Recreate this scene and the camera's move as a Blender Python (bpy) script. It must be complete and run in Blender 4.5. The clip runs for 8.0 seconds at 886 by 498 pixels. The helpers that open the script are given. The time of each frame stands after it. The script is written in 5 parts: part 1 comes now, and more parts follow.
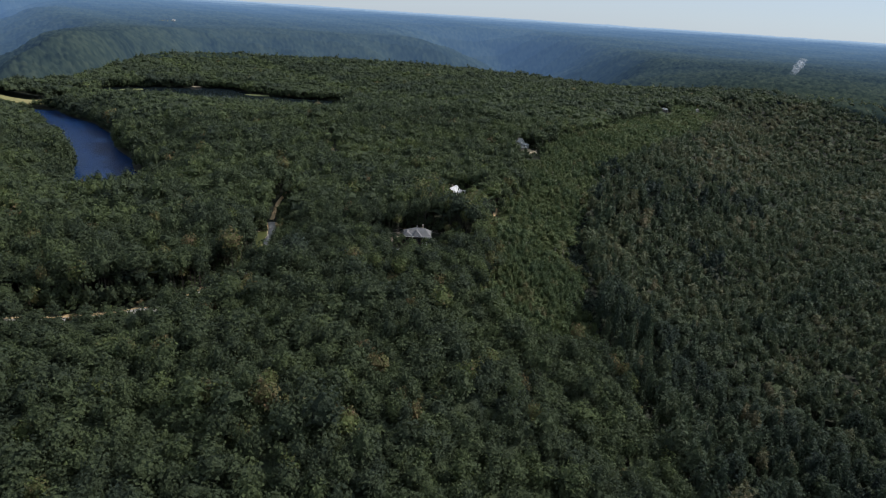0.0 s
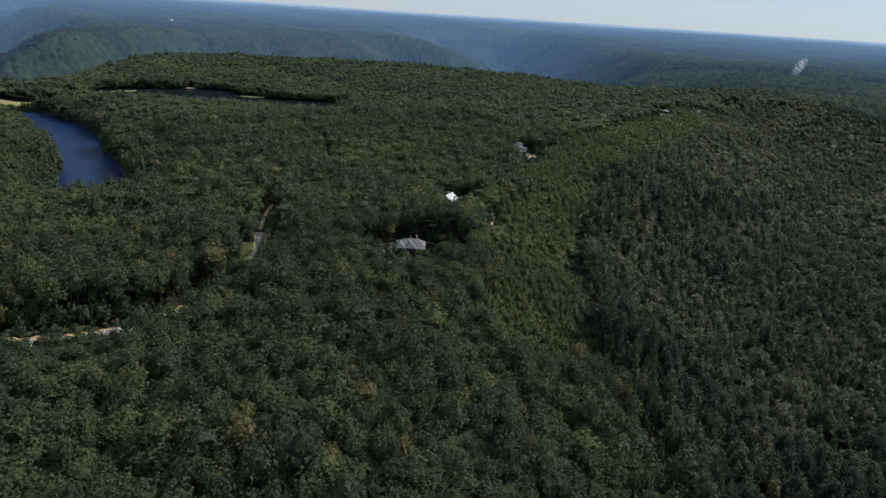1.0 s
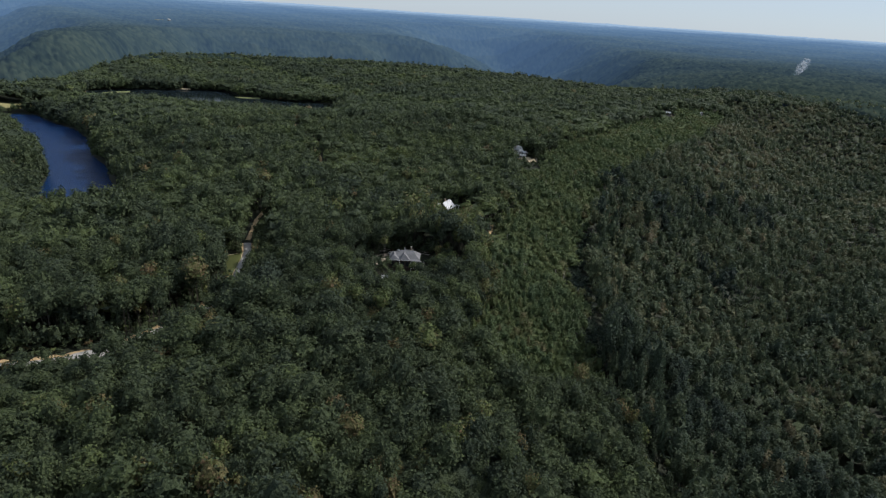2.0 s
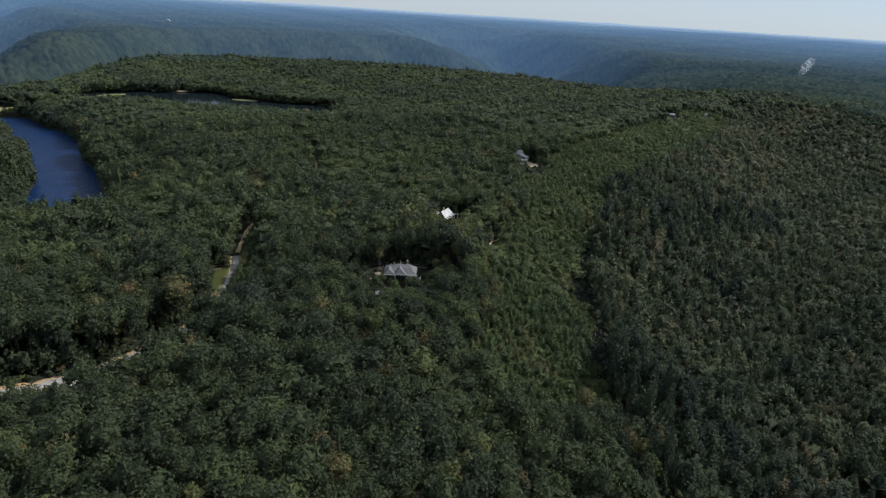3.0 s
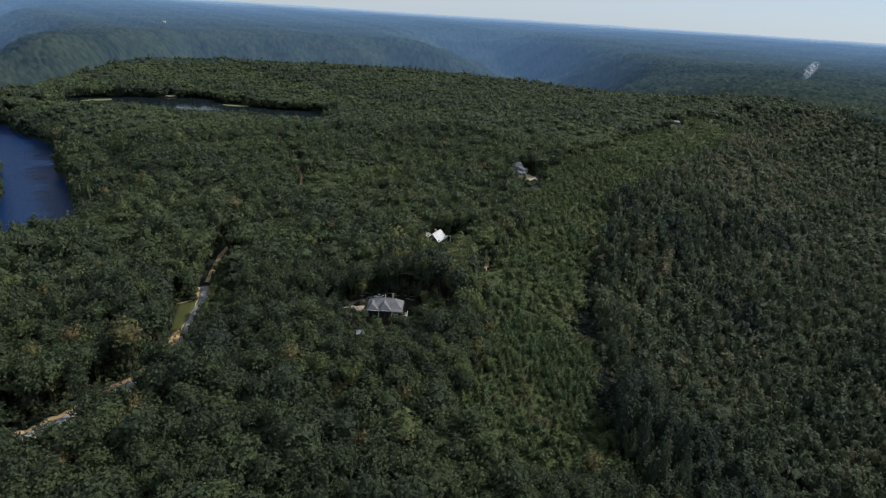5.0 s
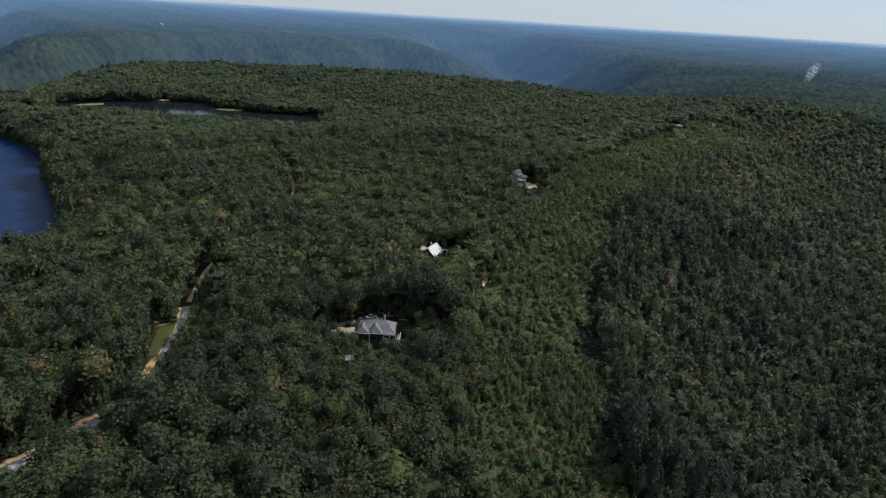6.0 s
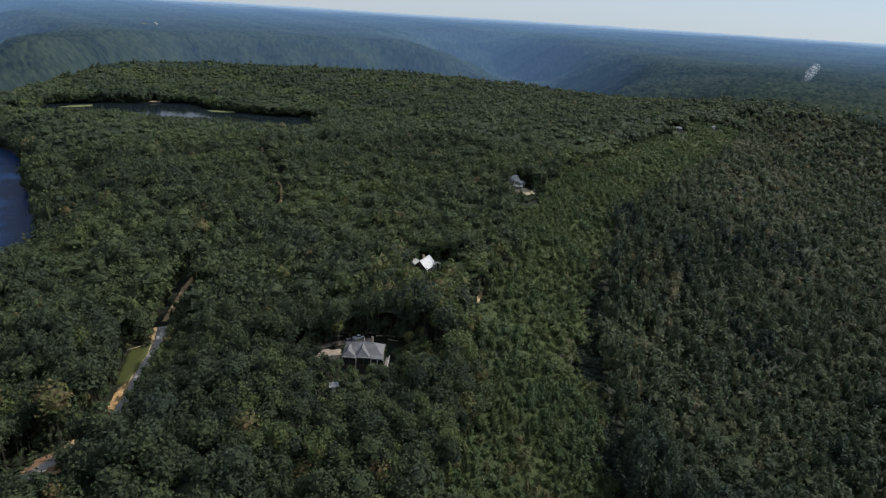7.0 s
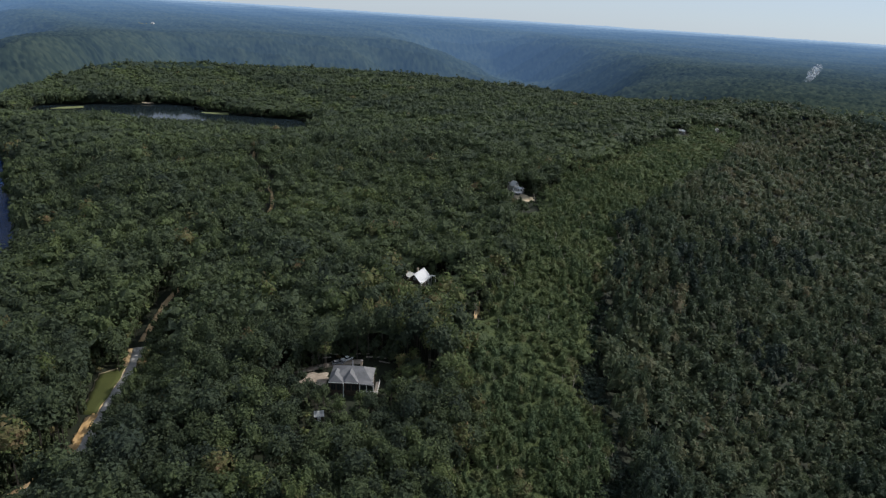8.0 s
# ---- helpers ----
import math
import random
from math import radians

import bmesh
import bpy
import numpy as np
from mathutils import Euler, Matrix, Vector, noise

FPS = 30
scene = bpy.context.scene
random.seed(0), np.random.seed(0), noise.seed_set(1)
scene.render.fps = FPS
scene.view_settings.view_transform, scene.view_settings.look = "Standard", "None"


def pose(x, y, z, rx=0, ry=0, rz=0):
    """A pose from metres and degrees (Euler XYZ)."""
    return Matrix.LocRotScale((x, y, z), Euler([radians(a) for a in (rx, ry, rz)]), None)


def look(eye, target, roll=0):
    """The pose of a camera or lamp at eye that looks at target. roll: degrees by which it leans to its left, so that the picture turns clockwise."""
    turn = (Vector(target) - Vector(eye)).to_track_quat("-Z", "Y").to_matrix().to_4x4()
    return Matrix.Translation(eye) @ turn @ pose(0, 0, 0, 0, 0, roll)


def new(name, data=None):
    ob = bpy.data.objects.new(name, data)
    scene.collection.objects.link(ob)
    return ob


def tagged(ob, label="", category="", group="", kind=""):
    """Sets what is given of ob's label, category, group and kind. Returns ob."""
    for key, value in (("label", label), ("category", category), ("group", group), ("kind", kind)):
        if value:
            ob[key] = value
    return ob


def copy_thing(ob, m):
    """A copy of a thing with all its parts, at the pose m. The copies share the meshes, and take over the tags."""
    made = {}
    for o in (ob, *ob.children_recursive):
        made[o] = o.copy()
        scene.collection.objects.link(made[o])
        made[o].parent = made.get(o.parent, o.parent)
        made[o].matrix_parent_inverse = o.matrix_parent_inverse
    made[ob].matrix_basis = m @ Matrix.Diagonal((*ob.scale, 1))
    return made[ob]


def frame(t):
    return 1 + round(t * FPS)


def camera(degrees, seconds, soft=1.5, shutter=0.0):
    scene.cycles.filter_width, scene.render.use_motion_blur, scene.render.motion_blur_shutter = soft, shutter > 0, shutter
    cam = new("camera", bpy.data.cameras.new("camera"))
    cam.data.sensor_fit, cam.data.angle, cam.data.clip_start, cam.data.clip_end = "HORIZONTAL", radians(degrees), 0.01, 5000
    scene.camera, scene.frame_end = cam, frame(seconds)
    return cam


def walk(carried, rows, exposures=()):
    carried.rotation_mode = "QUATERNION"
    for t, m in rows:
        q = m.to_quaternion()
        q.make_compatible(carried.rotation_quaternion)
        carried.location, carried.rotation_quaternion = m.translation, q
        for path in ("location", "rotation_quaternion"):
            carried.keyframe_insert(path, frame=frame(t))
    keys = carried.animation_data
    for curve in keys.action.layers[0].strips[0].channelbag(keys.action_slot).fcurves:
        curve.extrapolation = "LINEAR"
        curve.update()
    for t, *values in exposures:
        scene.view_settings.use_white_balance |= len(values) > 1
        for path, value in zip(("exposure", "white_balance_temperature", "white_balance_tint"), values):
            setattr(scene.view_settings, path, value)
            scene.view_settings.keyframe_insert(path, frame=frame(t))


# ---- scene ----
cam = camera(70.5, 8.0, soft=1.3)
METRES, EYE, TILT, LEAN, TURN = 130.0, 115.0, -20.6, -3.5, 0.0
ROWS = [
    (0.0, 0.0, 0.0, 0.0, 0.0, 0.0, 0.0),
    (0.5, 0.0098, 0.0535, 0.0236, -0.06, 0.0, -0.01),
    (1.0, 0.0188, 0.1073, 0.0475, -0.05, -0.03, 0.05),
    (1.5, 0.0271, 0.1627, 0.0721, -0.06, -0.07, 0.04),
    (3.0, 0.0505, 0.3304, 0.1467, 0.11, -0.12, 0.14),
    (3.5, 0.0579, 0.3868, 0.1732, 0.19, -0.05, 0.27),
    (4.0, 0.0659, 0.4412, 0.1977, 0.16, -0.12, 0.14),
    (4.5, 0.0745, 0.4952, 0.2224, 0.03, -0.09, 0.02),
    (6.0, 0.0982, 0.6695, 0.3009, 0.02, 0.11, 0.19),
    (6.5, 0.1072, 0.7287, 0.3291, -0.07, -0.01, 0.2),
    (7.0, 0.1153, 0.7884, 0.3543, -0.22, 0.03, 0.24),
    (7.5, 0.1223, 0.8486, 0.3784, -0.3, 0.03, 0.29),
    (8.0, 0.1298, 0.9064, 0.4015, -0.3, 0.02, 0.2),
]
walk(cam, [(t, pose(0, 0, EYE, TILT, LEAN, TURN) @ pose(METRES * x, METRES * y, METRES * z, 90 + pitch, roll, yaw)) for t, x, y, z, yaw, pitch, roll in ROWS],
     exposures=[(0.0, 0.17)])

# ---- daylight ----
SUN_AZIMUTH, SUN_HEIGHT = 72.0, 41.0
world = bpy.data.worlds.new("sky")
scene.world = world
world.use_nodes = True
wn = world.node_tree.nodes
sky = wn.new("ShaderNodeTexSky")
sky.sky_type = "NISHITA"
sky.sun_disc = False
sky.sun_elevation, sky.sun_rotation = radians(SUN_HEIGHT), radians(SUN_AZIMUTH)
sky.altitude, sky.air_density, sky.dust_density, sky.ozone_density = 400, 1.0, 0.35, 1.5
wn["Background"].inputs["Strength"].default_value = 0.14
cool = wn.new("ShaderNodeMix")
cool.data_type, cool.blend_type = "RGBA", "MULTIPLY"
cool.inputs[0].default_value = 1.0
cool.inputs[7].default_value = (0.52, 0.70, 1.0, 1)
# thin high haze over the whole sky
veil = wn.new("ShaderNodeMix")
veil.data_type = "RGBA"
veil.inputs[0].default_value = 0.78
veil.inputs[7].default_value = (3.30, 3.66, 4.15, 1)
world.node_tree.links.new(sky.outputs["Color"], cool.inputs[6])
world.node_tree.links.new(cool.outputs[2], veil.inputs[6])
world.node_tree.links.new(veil.outputs[2], wn["Background"].inputs["Color"])

sun = new("sun", bpy.data.lights.new("sun", "SUN"))
sun.data.energy, sun.data.angle, sun.data.color = 3.65, radians(0.53), (1.0, 0.955, 0.90)
sun.matrix_world = look((math.sin(radians(SUN_AZIMUTH)) * math.cos(radians(SUN_HEIGHT)) * 900,
                         math.cos(radians(SUN_AZIMUTH)) * math.cos(radians(SUN_HEIGHT)) * 900,
                         math.sin(radians(SUN_HEIGHT)) * 900), (0, 0, 0))


# ---- materials ----
def material(name, rough=0.8, metal=0.0, spec=0.3):
    m = bpy.data.materials.new(name)
    m.use_nodes = True
    b = m.node_tree.nodes["Principled BSDF"]
    b.inputs["Roughness"].default_value = rough
    b.inputs["Metallic"].default_value = metal
    b.inputs["Specular IOR Level"].default_value = spec
    return m, m.node_tree.nodes, m.node_tree.links, b


def ramp(nodes, stops):
    r = nodes.new("ShaderNodeValToRGB")
    e = r.color_ramp.elements
    while len(e) < len(stops):
        e.new(0.5)
    for k, (at, c) in enumerate(stops):
        e[k].position, e[k].color = at, (*c, 1)
    return r


def noisy(name, dark, light, scale, rough=0.85, metal=0.0, fine=9.0, bump=0.3, depth=0.05, spec=0.3):
    """Two scales of noise between two colours, in world metres, with a fine relief."""
    m, n, k, b = material(name, rough, metal, spec)
    geo = n.new("ShaderNodeNewGeometry")
    a, c = n.new("ShaderNodeTexNoise"), n.new("ShaderNodeTexNoise")
    a.inputs["Scale"].default_value, c.inputs["Scale"].default_value = scale, scale * fine
    a.inputs["Detail"].default_value, c.inputs["Detail"].default_value = 4, 3
    mix = n.new("ShaderNodeMath")
    mix.operation = "MULTIPLY_ADD"
    mix.inputs[1].default_value = 0.45
    half = n.new("ShaderNodeMath")
    half.operation = "MULTIPLY"
    half.inputs[1].default_value = 0.55
    r = ramp(n, [(0.32, dark), (0.68, light)])
    k.new(geo.outputs["Position"], a.inputs["Vector"])
    k.new(geo.outputs["Position"], c.inputs["Vector"])
    k.new(a.outputs["Fac"], half.inputs[0])
    k.new(c.outputs["Fac"], mix.inputs[0])
    k.new(half.outputs[0], mix.inputs[2])
    k.new(mix.outputs[0], r.inputs["Fac"])
    k.new(r.outputs["Color"], b.inputs["Base Color"])
    bp = n.new("ShaderNodeBump")
    bp.inputs["Strength"].default_value, bp.inputs["Distance"].default_value = bump, depth
    k.new(c.outputs["Fac"], bp.inputs["Height"])
    k.new(bp.outputs["Normal"], b.inputs["Normal"])
    return m


def foliage(name, stops, through_light=0.32, rough=0.62, gloss=0.12, sheen=0.02):
    """Leaves: the tint of each tree picks a green; a fine grain breaks it up; clumps stand out; some light comes through."""
    m, n, k, b = material(name, rough, 0.0, gloss)
    # bluish sheen, added to give far leaves some of the air's haze
    b.inputs["Sheen Weight"].default_value, b.inputs["Sheen Roughness"].default_value = sheen, 0.5
    b.inputs["Sheen Tint"].default_value = (0.74, 0.87, 1.0, 1)
    att = n.new("ShaderNodeAttribute")
    att.attribute_name = "tint"
    r = ramp(n, stops)
    k.new(att.outputs["Fac"], r.inputs["Fac"])
    geo = n.new("ShaderNodeNewGeometry")
    g = n.new("ShaderNodeTexNoise")
    g.inputs["Scale"].default_value, g.inputs["Detail"].default_value, g.inputs["Roughness"].default_value = 2.6, 4, 0.65
    k.new(geo.outputs["Position"], g.inputs["Vector"])
    hsv = n.new("ShaderNodeHueSaturation")
    val = n.new("ShaderNodeMapRange")
    val.inputs["From Min"].default_value, val.inputs["From Max"].default_value = 0.3, 0.7
    val.inputs["To Min"].default_value, val.inputs["To Max"].default_value = 0.66, 1.34
    k.new(g.outputs["Fac"], val.inputs["Value"])
    k.new(val.outputs["Result"], hsv.inputs["Value"])
    k.new(r.outputs["Color"], hsv.inputs["Color"])
    k.new(hsv.outputs["Color"], b.inputs["Base Color"])
    clumps = n.new("ShaderNodeTexVoronoi")
    clumps.inputs["Scale"].default_value = 1.15
    k.new(geo.outputs["Position"], clumps.inputs["Vector"])
    dome = n.new("ShaderNodeMath")
    dome.operation = "MULTIPLY_ADD"
    dome.inputs[1].default_value = -0.9
    k.new(clumps.outputs["Distance"], dome.inputs[0])
    k.new(g.outputs["Fac"], dome.inputs[2])
    bp = n.new("ShaderNodeBump")
    bp.inputs["Strength"].default_value, bp.inputs["Distance"].default_value = 0.85, 0.55
    k.new(dome.outputs[0], bp.inputs["Height"])
    k.new(bp.outputs["Normal"], b.inputs["Normal"])
    tr = n.new("ShaderNodeBsdfTranslucent")
    k.new(hsv.outputs["Color"], tr.inputs["Color"])
    mx = n.new("ShaderNodeMixShader")
    mx.inputs["Fac"].default_value = through_light
    k.new(b.outputs["BSDF"], mx.inputs[1])
    k.new(tr.outputs["BSDF"], mx.inputs[2])
    k.new(mx.outputs["Shader"], n["Material Output"].inputs["Surface"])
    return m


LEAF = foliage("oak_foliage", [
    (0.0, (0.035, 0.050, 0.037)), (0.3, (0.058, 0.077, 0.042)), (0.55, (0.081, 0.107, 0.048)),
    (0.75, (0.114, 0.145, 0.053)), (0.9, (0.145, 0.130, 0.060)), (1.0, (0.157, 0.107, 0.060))])
# slope foliage: bluer than the oaks, shade and haze put into its colour
SLOPE_LEAF = foliage("mixed_pine_and_hardwood_foliage", [
    (0.0, (0.027, 0.042, 0.034)), (0.3, (0.050, 0.071, 0.042)), (0.6, (0.080, 0.102, 0.054)),
    (0.8, (0.132, 0.134, 0.074)), (1.0, (0.180, 0.152, 0.092))], sheen=0.05)
YOUNG_LEAF = foliage("young_growth_foliage", [
    (0.0, (0.042, 0.066, 0.039)), (0.4, (0.069, 0.101, 0.046)), (0.7, (0.100, 0.129, 0.051)), (1.0, (0.150, 0.127, 0.066))], sheen=0.03)
BARK = noisy("grey_bark", (0.04, 0.034, 0.028), (0.115, 0.10, 0.082), 1.2)
# near-black litter: the shade under the trees is put into its colour
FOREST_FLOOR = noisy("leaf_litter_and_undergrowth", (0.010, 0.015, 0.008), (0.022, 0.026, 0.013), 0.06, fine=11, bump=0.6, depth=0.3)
GRASS = noisy("mown_grass", (0.036, 0.046, 0.010), (0.062, 0.070, 0.017), 0.12, fine=14)
DRY_GRASS = noisy("dry_grass", (0.15, 0.15, 0.06), (0.30, 0.27, 0.13), 0.1, fine=10)
MEADOW = noisy("half_dry_meadow", (0.085, 0.105, 0.036), (0.19, 0.20, 0.085), 0.1, fine=10)
CLAY = noisy("reddish_clay", (0.14, 0.085, 0.055), (0.27, 0.17, 0.11), 0.3, fine=7)
SAND = noisy("tan_clay_and_sand", (0.34, 0.22, 0.10), (0.62, 0.46, 0.27), 0.25, fine=8)
PALE_SAND = noisy("pale_sand", (0.30, 0.23, 0.14), (0.52, 0.44, 0.31), 0.4, fine=8)
ORANGE_CLAY = noisy("orange_clay", (0.30, 0.17, 0.06), (0.58, 0.40, 0.20), 0.5, fine=6)
PALE_EARTH = noisy("pale_packed_earth", (0.17, 0.13, 0.095), (0.44, 0.38, 0.31), 0.22, fine=7)
GRAVEL = noisy("pale_gravel", (0.21, 0.205, 0.195), (0.40, 0.385, 0.36), 0.35, fine=12)
SHINGLE = noisy("grey_roof_shingles", (0.095, 0.096, 0.100), (0.185, 0.186, 0.192), 0.6, rough=0.75, fine=7, bump=0.08)
WHITE_METAL = noisy("white_metal_roofing", (0.48, 0.49, 0.50), (0.62, 0.63, 0.64), 0.4, rough=0.5)
WHITE_PAINT = noisy("white_painted_wood", (0.66, 0.65, 0.62), (0.80, 0.79, 0.77), 0.8, rough=0.55)
CREAM = noisy("cream_siding", (0.50, 0.44, 0.33), (0.64, 0.57, 0.45), 0.7)
DARK_WOOD = noisy("dark_stained_timber", (0.035, 0.026, 0.020), (0.085, 0.062, 0.048), 1.5)
DECK_WOOD = noisy("weathered_deck_boards", (0.20, 0.17, 0.14), (0.34, 0.30, 0.25), 1.2)
BRICK = noisy("buff_chimney_stone", (0.28, 0.22, 0.16), (0.46, 0.38, 0.29), 1.6)
STONE = noisy("grey_foundation_stone", (0.14, 0.13, 0.12), (0.30, 0.28, 0.26), 0.9)

GLASS, gn, gk, gb = material("dark_window_glass", 0.06, 0.0, 0.6)
gb.inputs["Base Color"].default_value = (0.02, 0.024, 0.028, 1)


def water(name, rough, chop, gloss, colour):
    m, n, k, b = material(name, rough, 0.0, gloss)
    b.inputs["Base Color"].default_value = (*colour, 1)
    b.inputs["IOR"].default_value = 1.33
    geo = n.new("ShaderNodeNewGeometry")
    waves = n.new("ShaderNodeTexNoise")
    waves.inputs["Scale"].default_value, waves.inputs["Detail"].default_value = 0.9, 4
    bp = n.new("ShaderNodeBump")
    bp.inputs["Strength"].default_value, bp.inputs["Distance"].default_value = 1.0, chop
    k.new(geo.outputs["Position"], waves.inputs["Vector"])
    k.new(waves.outputs["Fac"], bp.inputs["Height"])
    k.new(bp.outputs["Normal"], b.inputs["Normal"])
    return m


WATER = water("wind_ruffled_lake_water", 0.12, 0.45, 0.05, (0.007, 0.027, 0.084))
CALM_WATER = water("calm_dark_lake_water", 0.05, 0.03, 0.12, (0.010, 0.016, 0.020))


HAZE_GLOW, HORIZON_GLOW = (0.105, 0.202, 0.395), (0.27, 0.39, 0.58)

# ---- terrain ----
LAKE_LEVEL, POND_LEVEL = -22.0, -21.0


def smooth(a):
    a = np.clip(a, 0, 1)
    return a * a * (3 - 2 * a)


def capsule(x, y, ax, ay, bx, by):
    """Distance in plan from a line segment."""
    t = np.clip(((x - ax) * (bx - ax) + (y - ay) * (by - ay)) / ((bx - ax) ** 2 + (by - ay) ** 2), 0, 1)
    return np.hypot(x - ax - t * (bx - ax), y - ay - t * (by - ay))


def lake_shore(x, y):
    wave = 4 * np.sin(x * 0.05 + 1) + 3 * np.sin(y * 0.083)
    return np.minimum(capsule(x, y, -462, 738, -330, 610), capsule(x, y, -330, 600, -233, 440) + 2) - 26 - wave * 0.7


def pond_shore(x, y):
    wave = 6 * np.sin(x * 0.035) + 3 * np.sin(y * 0.09 + x * 0.02)
    return np.minimum(capsule(x, y, -432, 948, -360, 984) - 60, capsule(x, y, -350, 945, -190, 925) - 57) - wave


def ripple(x, y, s, p):
    return np.sin(x / s + p) * np.cos(y / s * 1.13 + 1.7 * p) + 0.5 * np.sin((x + y) / s * 1.9 + p * 3)


def rim_offset(x, y):
    """Metres past the bluff's rim, down towards the valley."""
    across = x - np.interp(y, (0, 210, 400, 1000, 1600), (-60, -20, 28, 415, 800))
    return np.minimum(across, 1075 + 0.12 * (x - 400) - y)


def soft_table(at, values, width=2.2):
    """A table over azimuth with its corners rounded."""
    a = np.arange(-180, 180.1, 0.25)
    w = np.exp(-0.5 * (np.arange(-40, 41) * 0.25 / width) ** 2)
    return a, np.convolve(np.pad(np.interp(a, at, values), 40, mode="edge"), w / w.sum(), "valid")


NEAR_RIM = soft_table((-60, -34, -30, -25, -18, 0, 11, 20, 90), (850, 960, 1060, 1270, 1370, 1310, 1190, 1190, 1190), 1.5)
GORGE_DEPTH = soft_table((-100, -60, -35, 3, 11, 17, 24), (0, 190, 190, 175, 140, 70, 0))
FAR_RIM = soft_table((-60, -50, -36, -32, -28, -25, -20, -3, 4, 10, 14, 20), (2100, 2100, 2100, 2050, 2080, 2350, 2700, 2950, 3100, 2700, 2350, 2250), 1.6)


def side_valley(x, y):
    """A long valley that opens out of the gorge and runs on away from it: a gentle western side, a steep eastern one. 0 to 1."""
    across = x - np.interp(y, (1500, 2300, 3000, 3600), (330, 400, 430, 250)) - 40 * np.sin(y / 310)
    side = np.where(across < 0, 1 - smooth(-across / 620), 1 - smooth(across / 330))
    return side * smooth((y - 1420) / 350) * (1 - smooth((y - 3250) / 520))


def end_valley(r, az):
    """Where the far tableland breaks off in two noses, one behind the other. 0 to 1."""
    edge = np.interp(r, (1500, 2250, 2450, 2850, 3200, 3500, 3700, 4100, 4300), (-28.5, -28.5, -27.0, -27.0, -29.5, -29.5, -29.0, -29.0, -60))
    ease = np.interp(r, (2250, 2450, 2850, 3200, 3500, 3700), (11.0, 8.0, 8.0, 10.0, 10.0, 8.0))
    return smooth((edge - az) / ease) * smooth((r - 1350) / 300)


def ground(x, y):
    x, y = np.asarray(x, float), np.asarray(y, float)
    r, az = np.hypot(x, y), np.degrees(np.arctan2(x, y))
    z = -2.5 + 1.2 * ripple(x, y, 70, 0.6) * smooth((r - 120) / 200)
    z = z + 8 * np.exp(-((x - 90) ** 2 + (y - 740) ** 2) / 240 ** 2) + 5 * smooth((y - 1010) / 220) + 8 * np.exp(-((x - 345) ** 2 + (y - 905) ** 2) / 75 ** 2)
    z = z - 66 * smooth((rim_offset(x, y) + 20) / 245)
    d = lake_shore(x, y)
    z = np.minimum(z, LAKE_LEVEL + 0.4 + np.where(d < 0, np.maximum(d, -14) * 0.35, d * 0.30 + 0.0012 * d * d))
    d = pond_shore(x, y)
    z = np.minimum(z, POND_LEVEL + 0.4 + np.where(d < 0, np.maximum(d, -14) * 0.35, d * 0.05 + 0.0003 * d * d))
    near = np.interp(az, *NEAR_RIM)
    deep = np.interp(az, *GORGE_DEPTH)
    far = np.interp(az, *FAR_RIM)
    gorge = smooth((r - near) / 380) * (1 - smooth((r - far + 460) / 460))
    cut = np.maximum(gorge * deep, 175 * side_valley(x, y) * smooth((r - near) / 380))
    cut = np.maximum(cut, 185 * end_valley(r, az) * smooth((r - near) / 380))
    # side ravines and spurs on the gorge's walls, and a gently rolling tableland beyond
    wall = np.clip(cut / 60, 0, 1) * np.clip((200 - cut) / 60, 0, 1)
    z = z - cut + wall * (15 * ripple(x, y, 150, 1.3) + 9 * ripple(x, y, 62, 3.1))
    z = z + (9 - 14 * smooth((8 - az) / 14) * (1 - smooth((r - 3100) / 1500))) * smooth((r - 1500) / 700) + 85 * np.clip((r - 3000) / 1900, 0, 1.2)
    z = z + (5 * ripple(x, y, 300, 2.2) + 3 * ripple(x, y, 120, 0.4)) * smooth((r - 1500) / 900) * (1 - 0.75 * smooth((r - 4200) / 600))
    return z


def mesh_from(name, verts, faces, mats, smooth_faces=True, index=None, tint=None):
    """A mesh from arrays of corners and of triangles or quads."""
    me = bpy.data.meshes.new(name)
    verts, faces = np.asarray(verts, np.float32), np.asarray(faces, np.int32)
    count, side = faces.shape
    me.vertices.add(len(verts))
    me.vertices.foreach_set("co", verts.ravel())
    me.loops.add(count * side)
    me.loops.foreach_set("vertex_index", faces.ravel())
    me.polygons.add(count)
    me.polygons.foreach_set("loop_start", np.arange(0, count * side, side, dtype=np.int32))
    me.polygons.foreach_set("use_smooth", np.full(count, smooth_faces))
    for m in mats:
        me.materials.append(m)
    if index is not None:
        me.polygons.foreach_set("material_index", np.asarray(index, np.int32))
    if tint is not None:
        me.attributes.new("tint", "FLOAT", "POINT").data.foreach_set("value", np.asarray(tint, np.float32))
    me.update(calc_edges=True)
    me.validate()
    return me


def grid_faces(rows, cols, wrap=False):
    a = np.arange(rows * cols).reshape(rows, cols)
    if wrap:
        a = np.concatenate([a, a[:, :1]], 1)
    return np.stack([a[:-1, :-1], a[:-1, 1:], a[1:, 1:], a[1:, :-1]], -1).reshape(-1, 4)


angles = np.radians(np.concatenate([np.arange(-46, 46, 0.7), np.arange(46, 314, 4.0)]))
radii = np.concatenate([[1.0], np.geomspace(20, 4950, 200)])
rr, aa = np.meshgrid(radii, angles, indexing="ij")
gx, gy = rr * np.sin(aa), rr * np.cos(aa)
flat_back = np.clip((gy + 200) / 200, 0, 1)
gz = ground(gx, gy) * flat_back + (1 - flat_back) * -3
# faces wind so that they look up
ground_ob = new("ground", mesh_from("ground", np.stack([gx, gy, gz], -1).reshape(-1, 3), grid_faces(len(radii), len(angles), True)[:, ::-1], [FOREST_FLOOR]))
